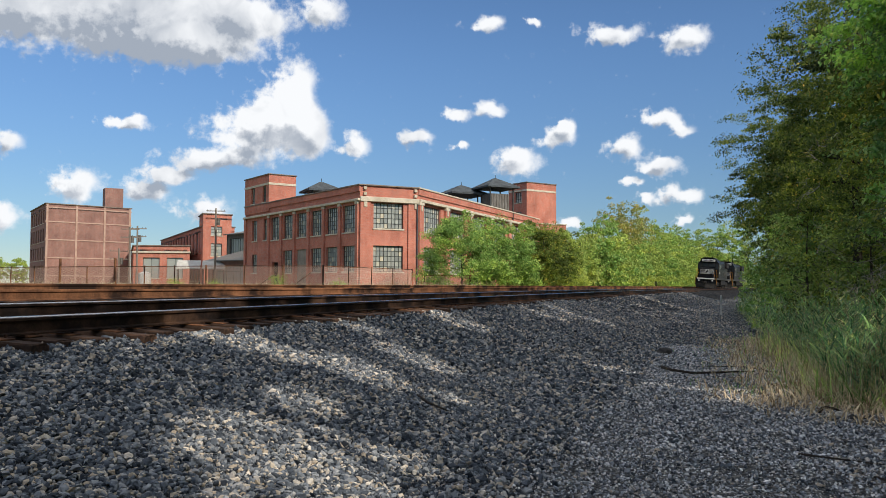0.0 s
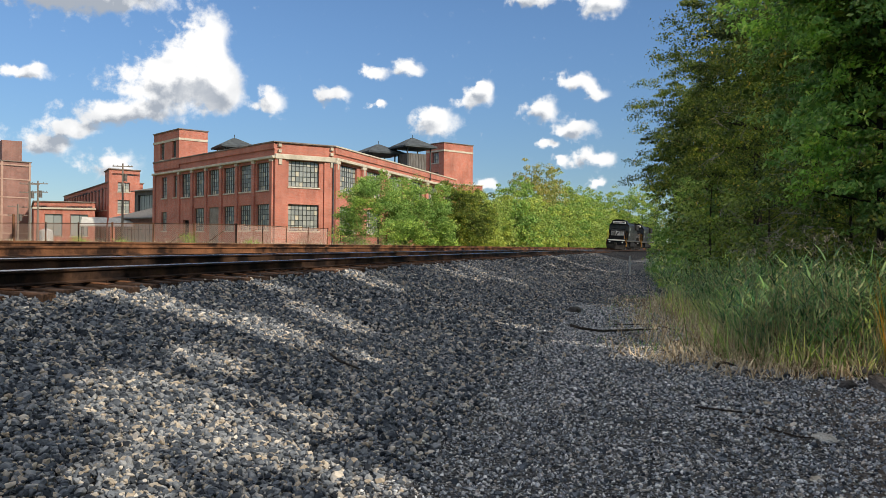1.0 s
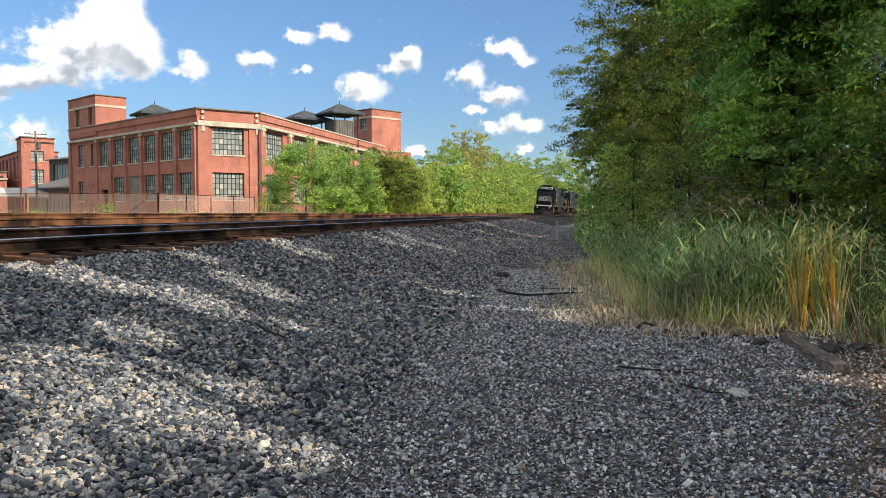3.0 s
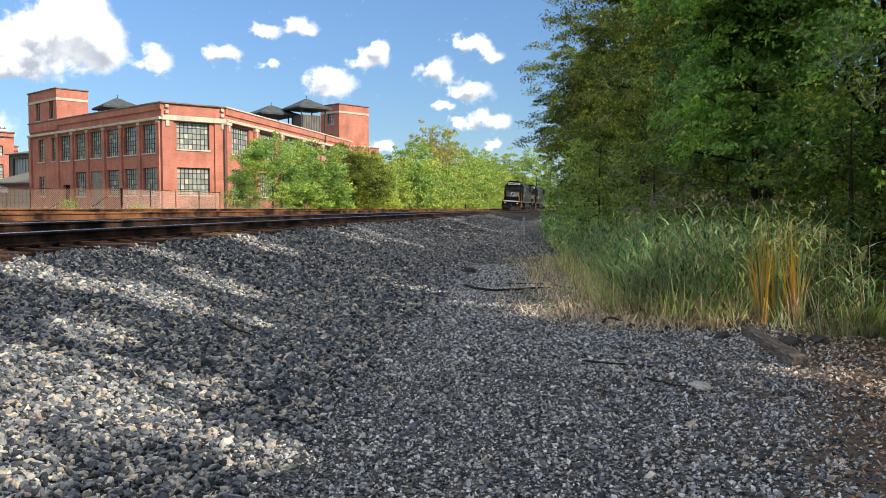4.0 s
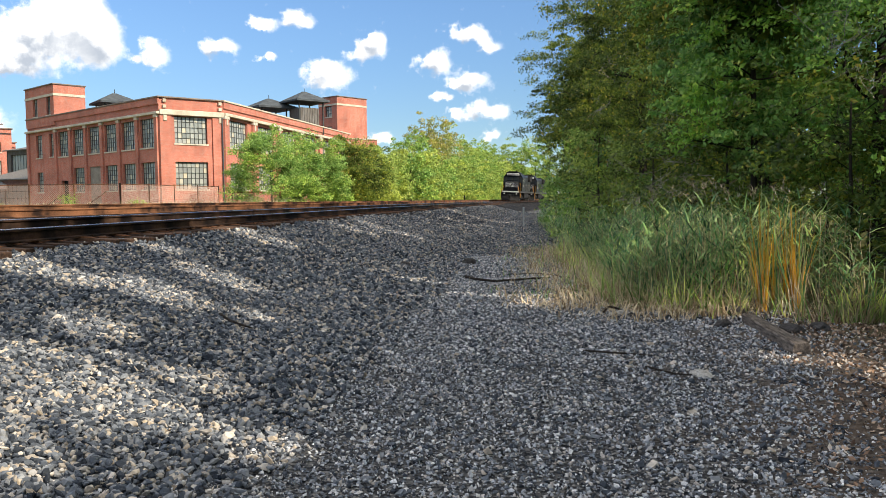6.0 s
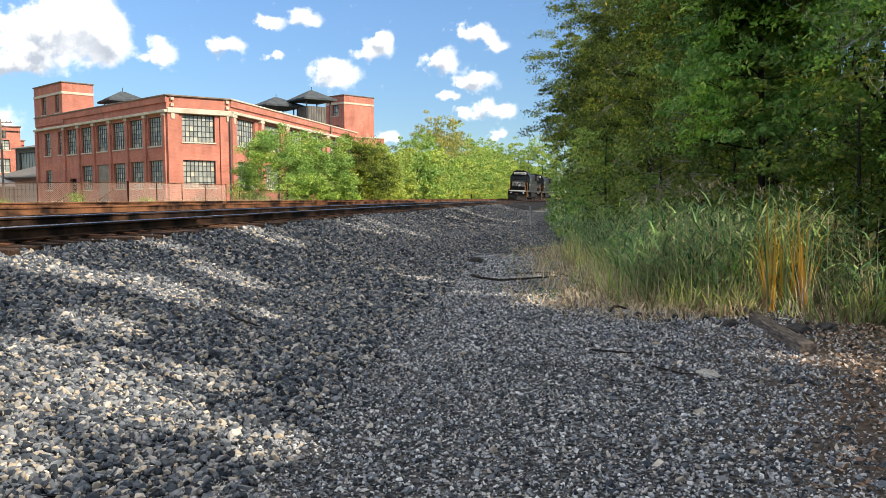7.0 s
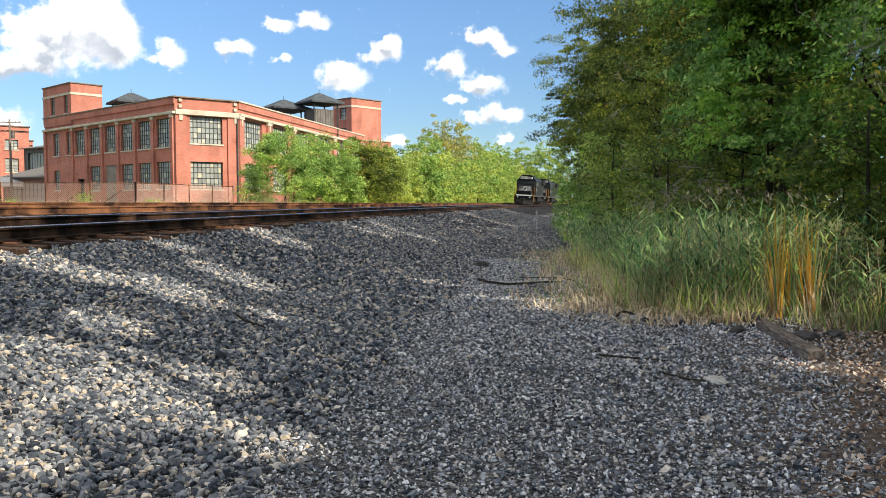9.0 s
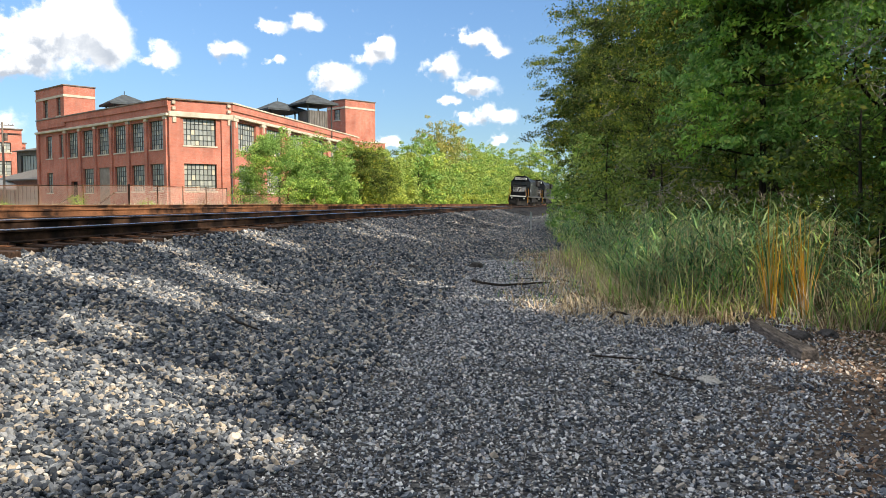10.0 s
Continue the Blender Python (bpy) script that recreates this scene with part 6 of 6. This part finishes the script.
def chain_fence(points, h, label, seed):
    t = thing("chain_link_fence", label, "fence", group="fences")
    rng = random.Random(seed)
    mesh_g = Geo()
    for (x0, y0), (x1, y1) in zip(points[:-1], points[1:]):
        L = math.hypot(x1 - x0, y1 - y0)
        n = max(1, round(L / 3.0))
        for k in range(n + 1):
            x, y = x0 + (x1 - x0) * k / n, y0 + (y1 - y0) * k / n
            z = float(ground_z(x, y))
            big = 0.6 if rng.random() < 0.12 else 0.0
            part("fence_post", Geo().tube([(x, y, z - .2), (x + rng.uniform(-.06, .06), y, z + h + .08 + big)], .05 + .05 * (big > 0), 6), M["rail_rust"], t, "rusty post")
        z = float(ground_z(x0, y0))
        part("top_rail", Geo().tube([(x0, y0, z + h), (x1, y1, z + h)], .028, 5), M["rail_rust"], t, "rusty top rail")
        k = -h
        while k < L + h:
            for s in (1, -1):
                lo, hi = max(0.0, -s * k if s > 0 else k - L), min(h, (L - k) if s > 0 else k)
                if hi - lo > 0.05:
                    fa, fb = (k + s * lo) / L, (k + s * hi) / L
                    mesh_g.tube([(x0 + (x1 - x0) * fa, y0 + (y1 - y0) * fa, z + lo), (x0 + (x1 - x0) * fb, y0 + (y1 - y0) * fb, z + hi)], .011, 3)
            k += 0.14
    ob = part("wire_mesh", mesh_g, M["galvanised"], t, "rusted wire mesh")
    ob["kind"] = "stuff"
    return t


chain_fence([(-75, 66), (-46, 60), (-31, 57), (-21.6, 57), (-18.2, 70)], 2.0, "rust-brown chain-link fence along the factory yard", 1)
chain_fence([(-17.6, 72), (-13.2, 71.5)], 1.5, "short rusty chain-link fence beside the bushes", 2)
for a, b in (((-27.5, 57.1), (-25.2, 57.1)), ((-24.6, 57.1), (-22.6, 57.1))):
    t = thing("fence_brace", "rusty diagonal brace of the fence", "brace", group="fence braces")
    part("bar", Geo().tube([(a[0], a[1], 1.1), (b[0], b[1], 2.5)], .05, 6), M["rail_rust"], t)


def yard_grass():
    rng = np.random.default_rng(81)
    n = 22000
    y = 24 + 33 * rng.uniform(0, 1, n) ** 0.6
    x = track_x(y) - 8.0 - rng.uniform(0, 1, n) ** 1.2 * (6 + 0.75 * y)
    y, x = np.concatenate([y, rng.uniform(58, 90, 3000)]), np.concatenate([x, rng.uniform(-60, -14, 3000)])
    n = len(x)
    base = np.stack([x, y, ground_z(x, y) - .02], 1)
    d = np.stack([rng.normal(size=n) * .3, rng.normal(size=n) * .3, np.ones(n)], 1)
    d /= np.linalg.norm(d, axis=1)[:, None]
    t = thing("yard_grass", "dry tan grass and weeds between tracks and fence", "grass", kind="stuff")
    part("blades", ribbons("blades", base, d, rng.uniform(.3, .85, n) * (1 + .012 * (y - 20)), rng.uniform(.01, .024, n), rng.uniform(.1, .7, n), M["straw"], 3), None, t)


yard_grass()
for k, (x, y, h) in enumerate(((-24.5, 55.5, 1.5), (-20.2, 56.4, 1.1), (-33.0, 56, 1.2), (-30.0, 56.4, 1.0), (-15.0, 70.5, 1.0))):
    make_tree("weed_bush", "small green weed growing at the fence", x, y, h, h * .5, .1, 30, 40, .07, M["leaf_light"], 300 + k, .02)
for k, (az, r, h) in enumerate(((-41.5, 260, 9), (-43.5, 250, 10), (-46, 245, 9), (-39.9, 270, 8), (-49, 240, 10), (-53, 240, 11))):
    x, y = far(az, r)
    make_tree("deciduous_tree", "distant green tree beyond the yard", x, y, h, h * .5, .3, 90, 30, .6, M["leaf_light"], 320 + k, .2)


# ---------------------------------------------------------------- small things on the gravel
t = thing("old_railway_tie", "weathered grey railway tie lying on the soil", "railway tie", pose(3.78, 9.0, float(ground_z(3.78, 9.0)) + 0.015, 0, 0.3, 82))
g = Geo().bevel_box(-1.1, 1.1, -.085, .085, -.08, .09, .015)
rj = random.Random(3)
g.v = [(x + rj.uniform(-.02, .02), y + rj.uniform(-.01, .01), z + rj.uniform(-.01, .01)) for x, y, z in g.v]
part("timber", g, M["old_tie"], t)


def rock(name, label, x, y, size, mat, seed, flat=0.55):
    rng = random.Random(seed)
    bm = bmesh.new()
    bmesh.ops.create_icosphere(bm, subdivisions=3, radius=1)
    for v in bm.verts:
        k = 1 + 0.35 * noise.noise(v.co * 1.3 + Vector((seed, 0, 0))) + 0.14 * noise.noise(v.co * 3.7)
        v.co = Vector((v.co.x * k * size, v.co.y * k * size * .75, v.co.z * k * size * flat))
    me = bpy.data.meshes.new(name)
    bm.to_mesh(me)
    bm.free()
    me.materials.append(mat)
    ob = new(name, me)
    ob.matrix_world = pose(x, y, float(ground_z(x, y)) + size * flat * .35, rng.uniform(-8, 8), rng.uniform(-8, 8), rng.uniform(0, 360))
    return tagged(ob, label, "rock", "loose rocks")


M["pale_rock"] = worn("pale_concrete_lump", (0.55, 0.52, 0.47), (0.33, 0.31, 0.28), 12.0, 0.9, 0.0, 60.0, 0.5)
M["dark_rock"] = worn("dark_stone_lump", (0.11, 0.1, 0.095), (0.05, 0.045, 0.042), 10.0, 0.9, 0.0, 60.0, 0.5)
rock("rock", "pale broken concrete lump on the gravel", 2.42, 7.28, .12, M["pale_rock"], 1, .3)
rock("rock", "pale stone beside the reeds", 2.62, 11.2, .09, M["pale_rock"], 2)
rock("rock", "dark stone at the foot of the reeds", 4.0, 10.75, .16, M["dark_rock"], 3)
rock("rock", "dark stone at the foot of the reeds", 4.1, 9.2, .13, M["dark_rock"], 4)
rock("rock", "dark stone beside the old tie", 4.45, 9.3, .12, M["dark_rock"], 5)
rock("rock", "grey stone beside the old tie", 3.55, 9.9, .1, M["dark_rock"], 6)
rock("rock", "grey stone on the gravel", 2.7, 11.0, .08, M["dark_rock"], 7)
rock("rock", "brownish lump of dirt on the bank", -0.65, 18.5, .14, M["dark_rock"], 8)
rock("rock", "dark lump of soil on the gravel", 0.9, 20.5, .2, M["dark_rock"], 9)


def stick(label, pts, r, seed):
    rng = random.Random(seed)
    out = []
    for k, (x, y, dz) in enumerate(pts):
        out.append((x, y, float(ground_z(x, y)) + r * .6 + dz))
    t = thing("fallen_stick", label, "stick", group="fallen sticks")
    part("wood", Geo().tube(out, r, 6, r * .5), M["bark"], t)


stick("long dark fallen branch on the gravel", [(.68, 16.9, .03), (.85, 16.3, .02), (1.2, 15.9, .02), (1.6, 15.9, .03), (2.0, 16.2, .03), (2.35, 16.4, .02)], .03, 1)
stick("thin brown stick on the gravel", [(2.3, 14.6, .02), (2.7, 13.7, .03), (3.0, 13.1, .02)], .018, 2)
stick("thin pale stick on the gravel", [(1.6, 17.5, .01), (2.3, 17.2, .03), (2.9, 16.0, .02)], .014, 3)
stick("brown stick on the soil", [(1.6, 8.6, .01), (1.9, 8.3, .02), (2.25, 8.2, .01)], .012, 4)
stick("thin stick on the gravel", [(2.0, 7.6, .01), (2.2, 7.3, .01), (2.35, 7.25, .01)], .01, 5)
stick("dark stick in the bank's ballast", [(-2.4, 9.2, .04), (-2.2, 8.9, .05), (-1.95, 8.8, .04)], .016, 6)
t = thing("marker_post", "thin white marker post in front of the reeds", "marker post", pose(5.55, 50.0, float(ground_z(5.55, 50.0))))
part("post", Geo().bevel_box(-.05, .05, -.02, .02, -.1, 1.15, .01), M["white_paint"], t)
t = thing("bark_scrap", "curled dark red-brown scrap of bark by the reeds", "bark", pose(2.5, 11.25, float(ground_z(2.5, 11.25)) + .05, 0, 0, 20))
part("curl", Geo().tube([(-.16, 0, .0), (-.08, .03, .06), (.03, 0, .05), (.16, .02, .0)], .022, 7, .012), M["bark"], t)
